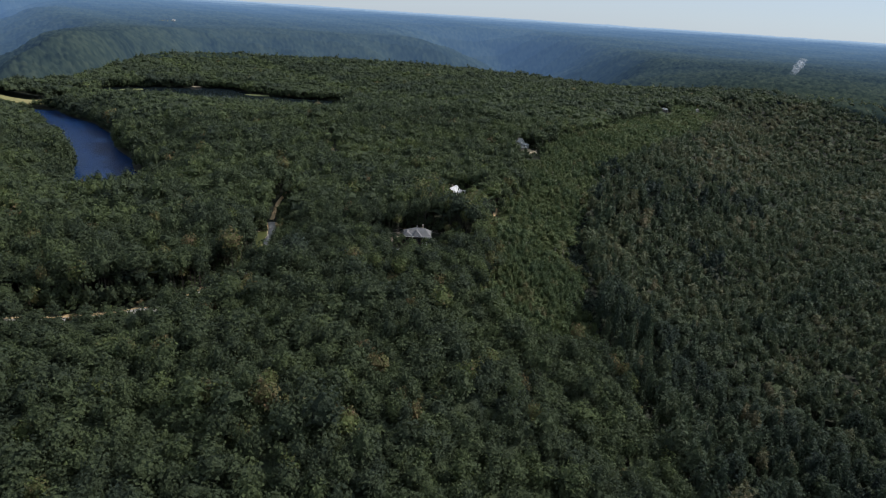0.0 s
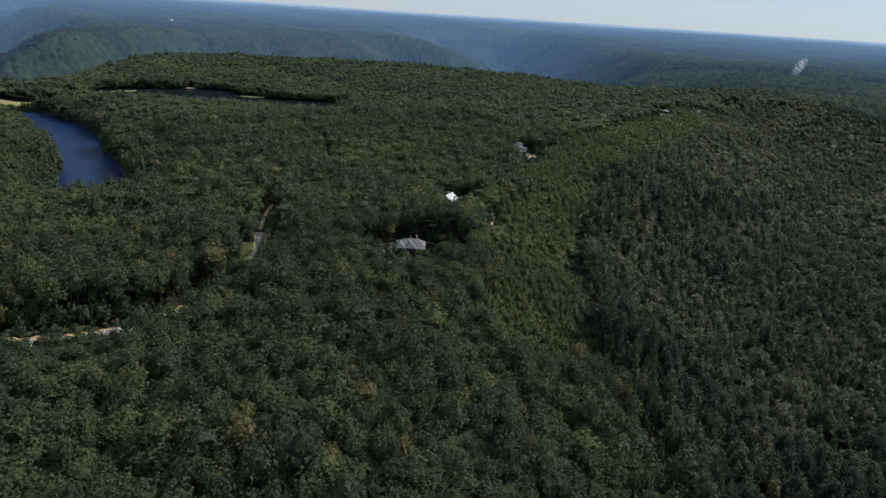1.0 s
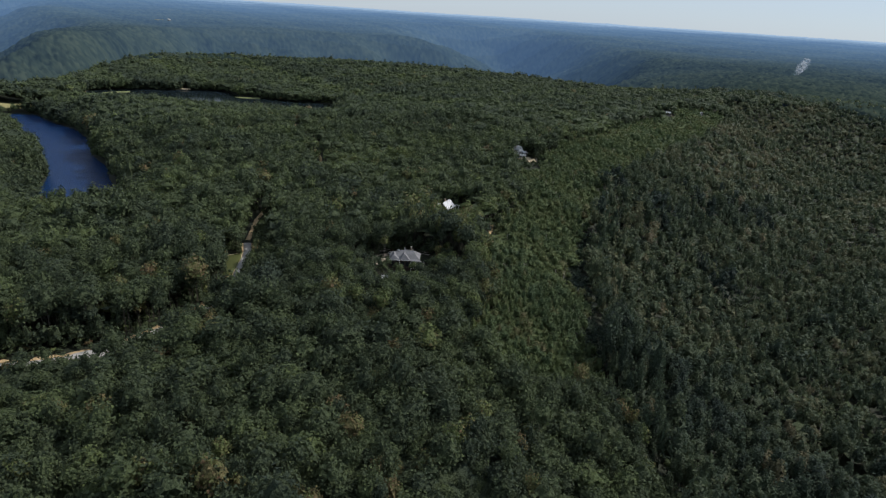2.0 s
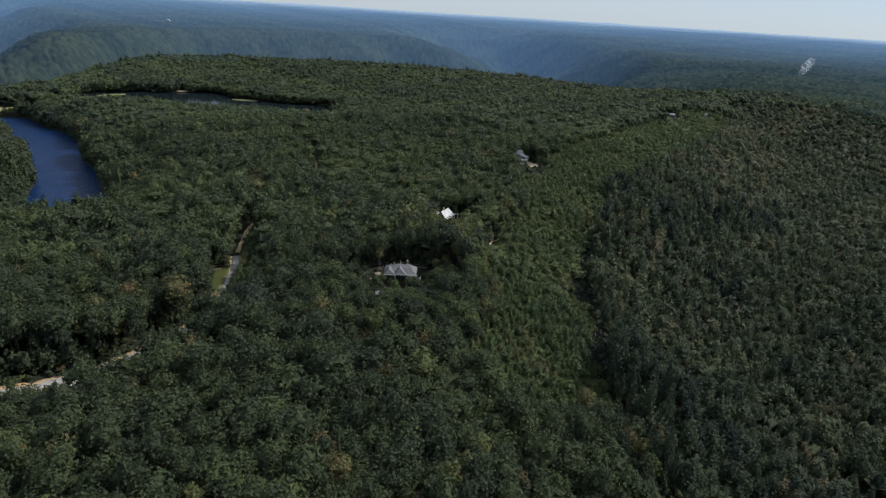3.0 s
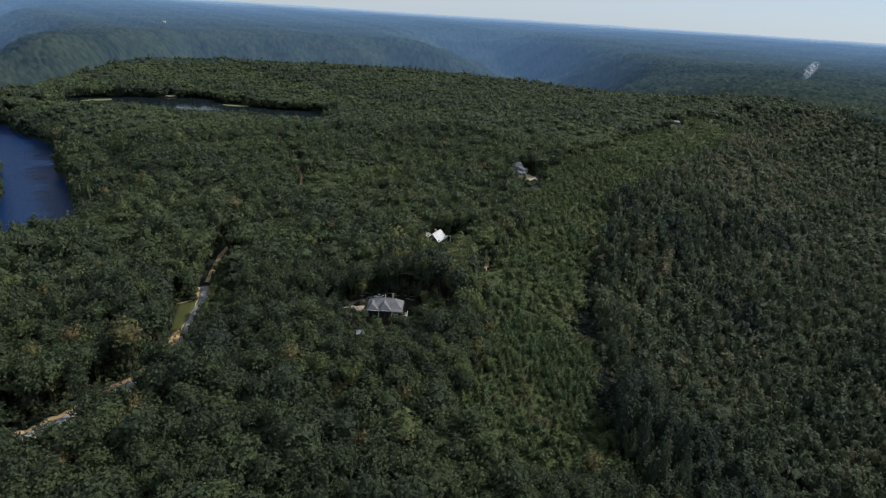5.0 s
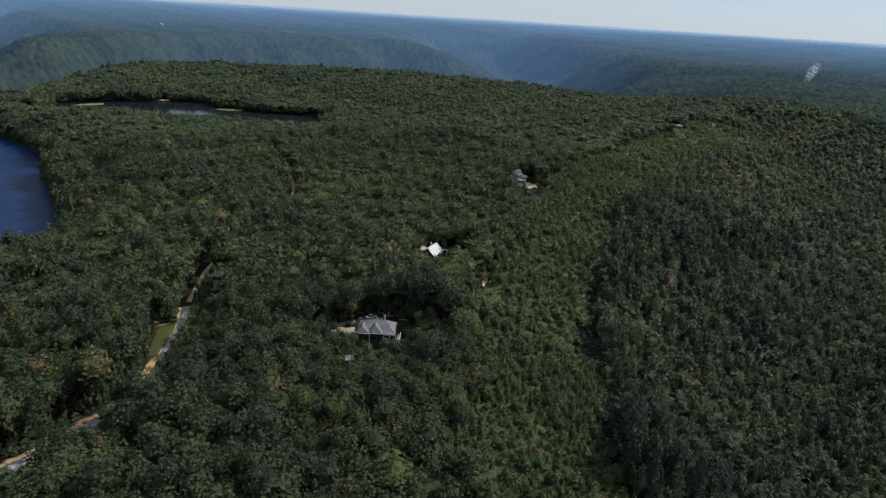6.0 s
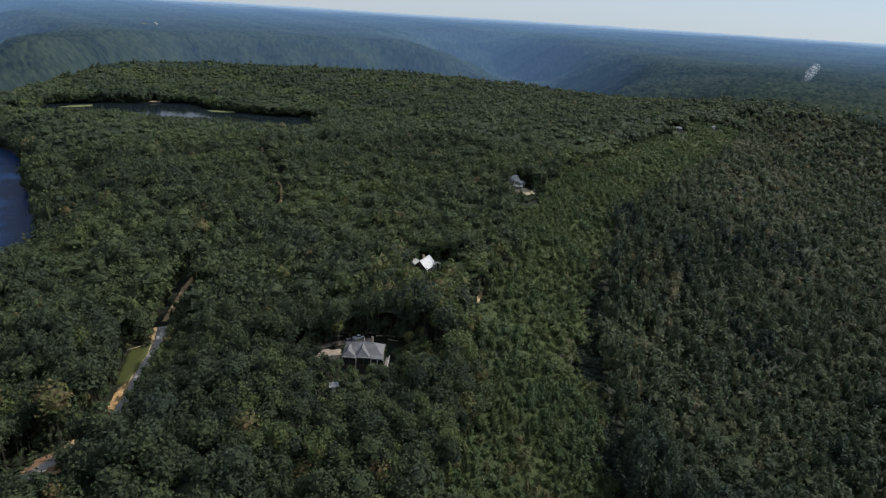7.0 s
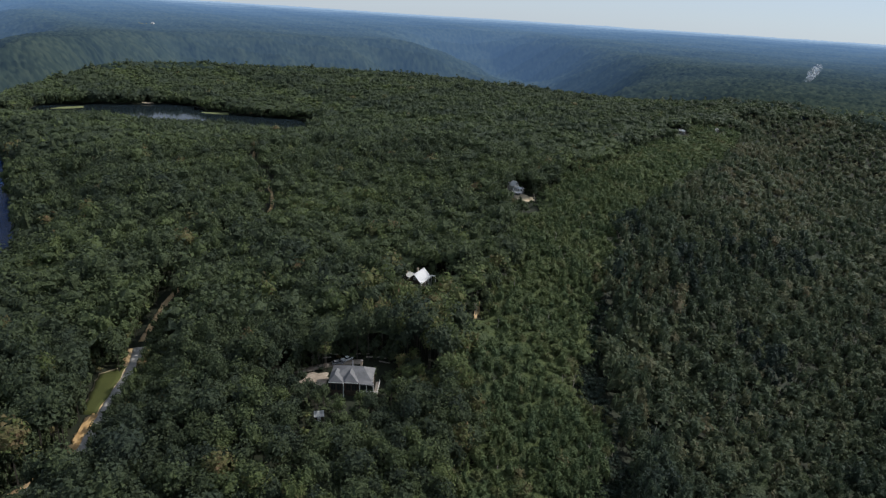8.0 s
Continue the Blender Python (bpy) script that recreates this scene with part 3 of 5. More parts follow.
def low_growth(x, y):
    """Shorter trees beside the lane, in front of the houses and along the near shores."""
    lane_x = np.interp(y, LANE_LINE[5:13, 1], LANE_LINE[5:13, 0])
    k = np.ones(len(x))
    k = np.where((y > 258) & (y < 330) & (x > lane_x) & (x < lane_x + 19), 0.55, k)
    k = np.where((y > 255) & (y < 335) & (x > lane_x) & (x < lane_x + 8), 0.40, k)
    k = np.where((y > 330) & (y < 375) & (x > lane_x) & (x < lane_x + 12), 0.42, k)
    k = np.where((y > 185) & (y < 224) & (x > -165) & (x < -95), 0.55, k)
    for cx, cy, rx, ry, f in ((-5, 296, 17, 17, 0.58), (-24, 305, 14, 13, 0.62), (14, 386, 12, 14, 0.66), (83, 546, 18, 24, 0.4), (-208, 402, 40, 45, 0.8), (-330, 855, 220, 60, 0.66), (-505, 730, 62, 34, 0.36),
                              (-88, 222, 7, 8, 0.7), (-82, 243, 6, 7, 0.34), (-86, 249, 7, 9, 0.34), (-93, 227, 5, 7, 0.5), (12, 322, 12, 13, 0.45), (-77, 488, 4, 8, 0.6), (-98, 538, 4, 8, 0.6), (-122, 602, 4, 9, 0.6), (-15, 289, 6.5, 11, 0.36), (42, 374, 8, 16, 0.4), (305, 855, 20, 22, 0.4), (377, 920, 20, 24, 0.4)):
        k = np.where(ellipse(x, y, cx, cy, rx, ry) < 1, f, k)
    return k


def stand(x, y):
    """Clusters and hollows among the trees of the slope, 0 to 1."""
    return np.clip(0.5 + 0.24 * ripple(x, y, 9, 5.2) + 0.20 * ripple(x, y, 21, 2.6), 0, 1)


def plant(kind, test, gaps, tall, spread, dull, bright, rust, wild, details, labels, bases, **shape):
    global SINGLE
    for k in range(3):
        x, y = woods(100 * len(kind) + k, ZONES[k], ZONES[k + 1], gaps[k], test)
        if not len(x):
            continue
        if k == 0 and test is old_growth:
            # the trees of this stretch stand singly, built further down
            mine = (x > SINGLE_STRETCH[0]) & (x < SINGLE_STRETCH[1]) & (y > SINGLE_STRETCH[2]) & (y < SINGLE_STRETCH[3])
            SINGLE = (x[mine], y[mine])
            x, y = x[~mine], y[~mine]
        size = rng.normal(1.0, wild * (1.0, 0.9, 0.6)[k], len(x)).clip(0.5, 1.6)
        level, leaves, leaf, kinds, trunk = details[k]
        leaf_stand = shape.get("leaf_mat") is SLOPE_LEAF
        low = low_growth(x, y)
        lift = 0.72 + 0.56 * patchy(x, y, 4.4)
        edge_tall = np.where(leaf_stand & (x < strip_end(y) + 22) & (y < 440), 1.5, 1.0)
        high = tall * size * low * lift * edge_tall * rng.uniform(0.9, 1.1, len(x))
        wide = spread * size * low ** 0.6 * rng.uniform(0.66, 1.42, len(x)) * (gaps[k] / gaps[0]) * (1.0, 0.98, 1.0)[k]
        # farther zones are tinted paler than the nearest: haze put into the colour
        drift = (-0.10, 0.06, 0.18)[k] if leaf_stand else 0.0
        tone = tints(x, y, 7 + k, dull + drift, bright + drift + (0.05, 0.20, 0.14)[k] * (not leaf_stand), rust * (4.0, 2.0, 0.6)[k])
        high = np.where((lake_shore(x, y) < 13) & (x > -345) & (y > 470), high * 1.35, high)
        high = np.where(ellipse(x, y, -158, 908, 24, 18) < 1, high * 1.5, high)
        shore = (np.minimum(lake_shore(x, y), pond_shore(x, y)) < 15) & (test is old_growth)
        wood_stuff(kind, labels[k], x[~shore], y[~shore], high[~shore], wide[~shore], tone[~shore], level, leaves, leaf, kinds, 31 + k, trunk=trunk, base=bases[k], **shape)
        if shore.any():
            wood_stuff("shore_woods", "green trees leafy down to the water's edge", x[shore], y[shore], high[shore], wide[shore], tone[shore], 1, 46, 1.6, 10, 41 + k, base=0.03, **shape)


plant("broadleaf_woods", old_growth, (4.05, 5.1, 7.0), 15.0, 3.0, 0.02, 0.60, 0.010, 0.19,
      ((1, 240, 0.58, 22, 3), (1, 66, 1.0, 14, 3), (1, 12, 1.8, 12, 0)),
      ("dense dark green oak woods in late summer",) * 3, (0.42, 0.31, 0.31))
plant("young_woods", young, (2.8, 3.7, 5.6), 6.4, 1.75, 0.22, 0.74, 0.012, 0.26,
      ((1, 64, 0.42, 14, 3), (1, 40, 0.7, 8, 0), (1, 20, 1.4, 5, 0)),
      ("lighter green young growth on a cleared strip",) * 3, (0.1, 0.1, 0.1), pointed=0.4, lobes=9, leaf_mat=YOUNG_LEAF)
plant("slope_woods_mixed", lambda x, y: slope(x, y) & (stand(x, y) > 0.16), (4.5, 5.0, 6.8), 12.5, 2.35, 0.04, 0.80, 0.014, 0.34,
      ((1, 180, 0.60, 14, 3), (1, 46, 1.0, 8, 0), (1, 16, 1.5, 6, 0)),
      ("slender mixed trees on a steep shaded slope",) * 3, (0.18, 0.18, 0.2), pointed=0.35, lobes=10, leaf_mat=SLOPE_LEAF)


bx, by = scatter(81, -150, 160, -90, 104, 6.0)
keep = ~woods_cover(bx, by)
bx, by = bx[keep], by[keep]
rng = np.random.default_rng(82)
wood_stuff("broadleaf_woods", "dense dark green oak woods in late summer", bx, by, 15 * rng.normal(1, 0.15, len(bx)).clip(0.6, 1.4), 3.7 * rng.uniform(0.7, 1.4, len(bx)),
           tints(bx, by, 83, 0.02, 0.6, 0.01), 1, 4, 1.5, 12, 84)


# leafy margin where the old woods meet the young strip, down to the ground
ex, ey = scatter(86, -180, 480, 250, 1010, 3.4)
edge = (np.abs(ex - wood_edge(ey) + 2.5) < 3.2) & (ey < 980) | (np.abs(ey - 987) < 5) & (ex > wood_edge(ey)) & (ex < strip_end(ey))
for q in ((-7, 322, 19, 17), (14, 404, 11, 13.5), (81, 577, 11, 11), (-130, 222, 45, 11)):
    near_edge = ellipse(ex, ey, *q)
    edge |= (near_edge > 1) & (near_edge < (6.0 if q[0] < -100 else 1.75)) & (ey > q[1] + 2)
edge |= ellipse(ex, ey, 91, 596, 9, 8) < 1
edge &= lane_distance(ex, ey) > 6
for q in ((305, 862, 13, 22), (378, 928, 11, 22), (84, 556, 10, 18), (81, 577, 10, 10), (41.5, 390, 1.6, 9), (14.5, 405, 9, 12), (-10, 322, 18, 15)):
    edge &= ellipse(ex, ey, *q) > 1
ex, ey = ex[edge], ey[edge]
# leafy wall along the lane's far side
wx, wy = scatter(90, -155, -98, 214, 245, 2.6)
wall = (lane_distance(wx, wy) > 8.4) & (lane_distance(wx, wy) < 13) & (wy > np.interp(wx, (-165, -130, -107), (210, 217, 229)))
ex, ey = np.concatenate([ex, wx[wall]]), np.concatenate([ey, wy[wall]])
rng = np.random.default_rng(87)
wood_stuff("margin_trees", "bushy green trees along the old wood's edge", ex, ey, 9.5 * rng.uniform(0.6, 1.3, len(ex)), 2.5 * rng.uniform(0.8, 1.3, len(ex)),
           tints(ex, ey, 88, 0.1, 0.62, 0.02), 1, 44, 1.0, 8, 89, lobes=10, base=0.02, pointed=0.3)


def thicket(x, y):
    """Open ground that shrubs fill: round the houses and along the lane, but not on them."""
    wide = (np.abs(x - strip_end(y)) < gap_width(y)) & (y > 262) & (y < 425) | slope(x, y) & (stand(x, y) < 0.3) & (y < 480) | (ellipse(x, y, -7, 314, 30, 30) < 1) | (lane_distance(x, y) < 18) & (y > 200) & (y < 400) | (ellipse(x, y, 14, 403, 14, 18) < 1) | (ellipse(x, y, 82, 572, 22, 26) < 1)
    free = (lane_distance(x, y) > 3.4) & (lake_shore(x, y) > 2)
    for cx, cy, rx, ry, turn in ((-90.9, 312.0, 4.0, 15.8, 13), (-85, 288, 3.0, 9.0, 8), (-7, 318.5, 10, 8.5, 0), (-24, 322, 10, 7, 15), (13.6, 406.5, 7, 9, 0), (80, 580, 7, 9, 0), (86, 566, 9, 10, 20), (-15.3, 299.5, 3.5, 3.5, 0), (-8, 334, 14, 5, 0)):
        free &= ellipse(x, y, cx, cy, rx, ry, turn) > 1
    return wide & free


def understory(name, near, far, step, seed, sprays, spray):
    """The closed middle storey of the woods below the crowns: one uneven leafy layer."""
    rng = np.random.default_rng(seed)
    half = far * 0.74 + 30
    xs, ys = np.arange(-half, half, step), np.arange(80, far + 60, step)
    yy, xx = np.meshgrid(ys, xs, indexing="ij")
    x = xx + rng.uniform(-0.35, 0.35, xx.shape) * step
    y = yy + rng.uniform(-0.35, 0.35, xx.shape) * step
    tall = np.where(young(x, y), 2.3, np.where(slope(x, y), 5.6, np.interp(np.hypot(x, y), (250, 420, 650), (9.8, 10.6, 10.9)))) * (0.72 + 0.56 * patchy(x, y, 4.4)) * low_growth(x.ravel(), y.ravel()).reshape(x.shape)
    z = ground(x, y) + tall + rng.normal(0, 1.0, x.shape) * np.where(slope(x, y), 1.7, np.where(young(x, y), 0.5, 1.0))
    free = clear(x, y, 3) & (lane_distance(x, y) > 8) & (ellipse(x, y, -10, 311, 17, 20) > 1)
    z = np.where(free, z, ground(x, y) + 0.3)
    f = grid_faces(len(ys), len(xs))
    cx, cy = x.ravel()[f].mean(1), y.ravel()[f].mean(1)
    r = np.hypot(cx - 6, cy - 45)
    keep = (r > near) & (r <= far + step) & (np.abs(cx - 6) < 40 + 0.76 * cy) & free.ravel()[f].all(1)
    gap = (hollow(cx, cy) < 0.04) & (cy < 430) | slope(cx, cy) & (stand(cx, cy) < 0.42) | (np.abs(cx - strip_end(cy)) < gap_width(cy) + 3)
    gap |= np.ptp((z - ground(x, y)).ravel()[f], axis=1) > 4.6
    f = f[keep & ~gap]
    used, f = np.unique(f, return_inverse=True)
    v = np.stack([x, y, z], -1).reshape(-1, 3)[used]
    shade = np.clip(np.where(young(v[:, 0], v[:, 1]), 0.42, 0.08) + 0.42 * patchy(v[:, 0], v[:, 1], 0.8) + rng.normal(0, 0.12, len(v)), 0, 0.7)
    f = f.reshape(-1, 4)
    f = np.concatenate([f[:, (0, 1, 2)], f[:, (0, 2, 3)]])
    # sprays of leaves standing out of the layer
    many = int(len(v) * sprays)
    who = rng.integers(0, len(v), many)
    at = v[who] + np.stack([rng.uniform(-0.5, 0.5, many) * step, rng.uniform(-0.5, 0.5, many) * step, rng.uniform(-0.1, 0.9, many)], -1)
    arms = rng.normal(size=(many, 3, 3)) * (1.0, 1.0, 0.7)
    arms = arms / np.linalg.norm(arms, axis=2)[:, :, None] * (spray * rng.uniform(0.6, 1.2, many))[:, None, None]
    f = np.concatenate([f, len(v) + np.arange(many * 3).reshape(-1, 3)])
    v = np.concatenate([v, (at[:, None] + arms).reshape(-1, 3)])
    shade = np.concatenate([shade, np.repeat(np.clip(shade[who] + rng.normal(0, 0.09, many), 0, 0.8), 3)])
    return tagged(new(name, mesh_from(name, v, f, [LEAF], True, None, shade)), "shaded green middle storey under the tree crowns", "undergrowth", kind="stuff")


understory("understory", 0, 420, 2.6, 70, 2.4, 0.75)
understory("understory", 415, 700, 3.6, 71, 1.8, 1.0)
understory("understory", 696, 1320, 5.0, 72, 0.8, 1.6)

sx, sy = scatter(61, -160, 110, 195, 600, 2.9)
more = scatter(67, -112, -72, 262, 385, 2.4)
sx, sy = np.concatenate([sx, more[0]]), np.concatenate([sy, more[1]])
keep = thicket(sx, sy)
bx, by = scatter(66, -540, -90, 420, 1080, 4.0)
bank = ((bx < -285) | (by > 600)) & (np.minimum(np.abs(lake_shore(bx, by) - 4), np.abs(pond_shore(bx, by) - 5)) < 6) & (ellipse(bx, by, -505, 735, 66, 36) > 1)
for q in ((-497, 770, 60, 7, 28), (-470, 962, 29, 13.5, 50), (-280, 990, 20, 10, -5), (-389, 1034, 8, 4, 20)):
    bank &= ellipse(bx, by, *q) > 1
sx, sy = np.concatenate([sx[keep], bx[bank]]), np.concatenate([sy[keep], by[bank]])
rng = np.random.default_rng(62)
# shrubs in the break get the darkest tint, its shade put into their colour
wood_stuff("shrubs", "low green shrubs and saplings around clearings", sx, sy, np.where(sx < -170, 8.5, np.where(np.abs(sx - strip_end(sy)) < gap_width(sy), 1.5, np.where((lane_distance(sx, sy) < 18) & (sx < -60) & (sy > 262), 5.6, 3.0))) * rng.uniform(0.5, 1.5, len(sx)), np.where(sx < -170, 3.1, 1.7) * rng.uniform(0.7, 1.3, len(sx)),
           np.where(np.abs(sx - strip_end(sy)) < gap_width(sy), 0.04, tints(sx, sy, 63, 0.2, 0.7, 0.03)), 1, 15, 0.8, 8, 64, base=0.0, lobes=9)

# more low shrubs, their tint darkened to stand in for the openings' shade
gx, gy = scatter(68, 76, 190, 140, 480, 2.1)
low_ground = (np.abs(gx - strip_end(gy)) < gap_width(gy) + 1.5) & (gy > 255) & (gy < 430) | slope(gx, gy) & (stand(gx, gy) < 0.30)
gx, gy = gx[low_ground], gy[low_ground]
wood_stuff("shade_plants", "low shrubs tinted dark for the shade of the openings", gx, gy, 2.6 * rng.uniform(0.5, 1.6, len(gx)), 1.5 * rng.uniform(0.7, 1.4, len(gx)),
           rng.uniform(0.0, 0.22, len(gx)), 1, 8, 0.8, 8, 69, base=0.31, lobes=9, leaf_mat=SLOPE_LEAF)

# ---- far wooded hills ----
def canopy(x, y, gap, seed):
    """The tops of a closed far wood: one dome a tree, each with its own height and tint."""
    rng = np.random.default_rng(seed)
    table = rng.uniform(0, 1, (4, 64, 64))
    cx, cy = np.floor(x / gap).astype(int), np.floor(y / gap).astype(int)
    top, tone = np.full(x.shape, -4.0), np.zeros(x.shape)
    for dx in (-1, 0, 1):
        for dy in (-1, 0, 1):
            a, b = (cx + dx) % 64, (cy + dy) % 64
            px, py = (cx + dx + table[0, a, b]) * gap, (cy + dy + table[1, a, b]) * gap
            h = 5.0 * table[2, a, b] - 6.0 * ((x - px) ** 2 + (y - py) ** 2) / (gap * 0.85) ** 2
            tone = np.where(h > top, table[3, a, b], tone)
            top = np.maximum(top, h)
    return top, tone


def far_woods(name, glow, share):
    """Far wooded hills: foliage colours, with the air's haze put in as an even glow."""
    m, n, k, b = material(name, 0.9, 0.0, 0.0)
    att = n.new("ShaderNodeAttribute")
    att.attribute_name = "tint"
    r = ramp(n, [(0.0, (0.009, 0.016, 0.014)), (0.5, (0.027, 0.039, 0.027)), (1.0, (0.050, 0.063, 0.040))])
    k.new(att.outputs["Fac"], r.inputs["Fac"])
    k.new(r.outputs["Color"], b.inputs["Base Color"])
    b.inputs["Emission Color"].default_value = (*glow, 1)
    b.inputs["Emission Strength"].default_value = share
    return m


rng = np.random.default_rng(5)
a = np.radians(np.arange(-38, 38.01, 0.115))
r = np.concatenate([np.arange(1290, 2500, 7.0), np.geomspace(2500, 4940, 130)])
rr, aa = np.meshgrid(r, a, indexing="ij")
rr = rr + rng.uniform(-2, 2, rr.shape)
x, y = rr * np.sin(aa), rr * np.cos(aa)
top, tone = canopy(x, y, 9.5, 6)
z = ground(x, y) + 11 + top * np.interp(rr, (1290, 2600, 4900), (1.0, 1.0, 0.3))
z = z + rng.normal(0, 0.7, z.shape)
z[0] -= 12
drift = np.clip(0.5 + 0.25 * ripple(x, y, 55, 0.4) + 0.2 * ripple(x, y, 170, 2.0), 0, 1)
tone = np.clip(0.55 * tone + 0.45 * drift, 0, 1)
hills = np.stack([x, y, z], -1)
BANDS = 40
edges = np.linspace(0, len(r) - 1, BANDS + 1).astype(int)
# each farther band glows bluer and paler: haze put in as emission
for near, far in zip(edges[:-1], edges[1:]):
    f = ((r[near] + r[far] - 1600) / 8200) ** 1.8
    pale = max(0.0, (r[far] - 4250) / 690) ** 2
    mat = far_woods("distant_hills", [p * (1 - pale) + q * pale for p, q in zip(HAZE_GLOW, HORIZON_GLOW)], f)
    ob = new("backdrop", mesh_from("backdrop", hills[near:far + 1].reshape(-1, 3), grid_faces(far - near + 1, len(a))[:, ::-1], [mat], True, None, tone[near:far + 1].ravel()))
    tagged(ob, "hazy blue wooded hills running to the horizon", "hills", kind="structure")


# ---- builders for houses and loose things ----
def thing(name, label, category, m, group=""):
    e = new(name)
    e.empty_display_size = 0.5
    e.matrix_world = m
    return tagged(e, label, category, group)


def part(name, bm, mat, parent, label=""):
    """One mesh under a thing or a part, in the thing's own axes."""
    me = bpy.data.meshes.new(name)
    bmesh.ops.recalc_face_normals(bm, faces=bm.faces)
    bm.to_mesh(me)
    bm.free()
    me.materials.append(mat)
    ob = new(name, me)
    ob.parent = parent
    return tagged(ob, label)


def box(x0, x1, y0, y1, z0, z1, bevel=0.0, bm=None):
    own = bm or bmesh.new()
    made = bmesh.ops.create_cube(own, size=1)["verts"]
    for v in made:
        v.co = Vector(((x0 + x1) / 2 + v.co.x * (x1 - x0), (y0 + y1) / 2 + v.co.y * (y1 - y0), (z0 + z1) / 2 + v.co.z * (z1 - z0)))
    if bevel:
        bmesh.ops.bevel(own, geom=list({e for v in made for e in v.link_edges}), offset=bevel, segments=1, affect="EDGES")
    return own


def slab(points, thick):
    """A flat piece with an outline in space and a thickness downwards."""
    bm = bmesh.new()
    top = [bm.verts.new(p) for p in points]
    low = [bm.verts.new((p[0], p[1], p[2] - thick)) for p in points]
    bm.faces.new(top)
    bm.faces.new(low[::-1])
    for k in range(len(top)):
        bm.faces.new((top[k], low[k], low[(k + 1) % len(top)], top[(k + 1) % len(top)]))
    return bm


def post(x, y, z0, z1, r):
    bm = bmesh.new()
    bmesh.ops.create_cone(bm, cap_ends=True, segments=8, radius1=r, radius2=r * 0.9, depth=z1 - z0, matrix=Matrix.Translation((x, y, (z0 + z1) / 2)))
    return bm


def window(parent, x, z, w, h, y, turn=0, frame_mat=None, at=(0, 0)):
    """A window in a wall that faces -y; turn swings it round the house's own middle."""
    rot = Matrix.Translation((at[0], at[1], 0)) @ Matrix.Rotation(radians(turn), 4, "Z")
    bm = bmesh.new()
    for a in ((x - w / 2 - 0.1, x - w / 2, z, z + h), (x + w / 2, x + w / 2 + 0.1, z, z + h), (x - w / 2 - 0.1, x + w / 2 + 0.1, z + h, z + h + 0.12),
              (x - w / 2 - 0.1, x + w / 2 + 0.1, z - 0.12, z), (x - 0.035, x + 0.035, z, z + h)):
        box(a[0], a[1], y - 0.07, y + 0.05, a[2], a[3], 0, bm)
    bm.transform(rot)
    win = part("window", bm, frame_mat or WHITE_PAINT, parent)
    pane = box(x - w / 2, x + w / 2, y - 0.03, y + 0.01, z, z + h)
    pane.transform(rot)
    part("pane", pane, GLASS, win)
    return win


def roof_piece(parent, points, mat, label="", seams=0):
    """One slope of a roof, with raised seams or courses along it."""
    r = part("roof", slab(points, 0.18), mat, parent, label)
    if seams:
        a, b, c, d = [Vector(p) for p in points[:4]]
        bm = bmesh.new()
        for k in range(1, seams):
            t = k / seams
            lo, hi = a.lerp(b, t), d.lerp(c, t)
            side = (b - a).normalized() * 0.05
            up = Vector((0, 0, 0.07))
            v = [bm.verts.new(q) for q in (lo - side, lo + side, hi + side, hi - side, lo - side + up, lo + side + up, hi + side + up, hi - side + up)]
            for f in ((4, 5, 6, 7), (0, 1, 5, 4), (2, 3, 7, 6), (1, 2, 6, 5), (3, 0, 4, 7)):
                bm.faces.new([v[q] for q in f])
        part("seam", bm, mat, r)
    return r


def railing(parent, x0, y0, x1, y1, z, mat, n):
    a, b = Vector((x0, y0, z)), Vector((x1, y1, z))
    d = (b - a).normalized()
    side = Vector((-d.y, d.x, 0)) * 0.05
    rail = None
    for h, t in ((0.95, 0.08), (0.15, 0.06)):
        bm = bmesh.new()
        v = [bm.verts.new(q) for q in (a - side + Vector((0, 0, h)), b - side + Vector((0, 0, h)), b + side + Vector((0, 0, h)), a + side + Vector((0, 0, h)),
                                       a - side + Vector((0, 0, h + t)), b - side + Vector((0, 0, h + t)), b + side + Vector((0, 0, h + t)), a + side + Vector((0, 0, h + t)))]
        for f in ((0, 1, 2, 3), (4, 5, 6, 7), (0, 1, 5, 4), (1, 2, 6, 5), (2, 3, 7, 6), (3, 0, 4, 7)):
            bm.faces.new([v[q] for q in f])
        if rail is None:
            rail = part("railing", bm, mat, parent)
        else:
            part("bottom_rail", bm, mat, rail)
    for k in range(n + 1):
        p = a.lerp(b, k / n)
        part("baluster", box(p.x - 0.04, p.x + 0.04, p.y - 0.04, p.y + 0.04, z, z + 1.0), mat, rail)


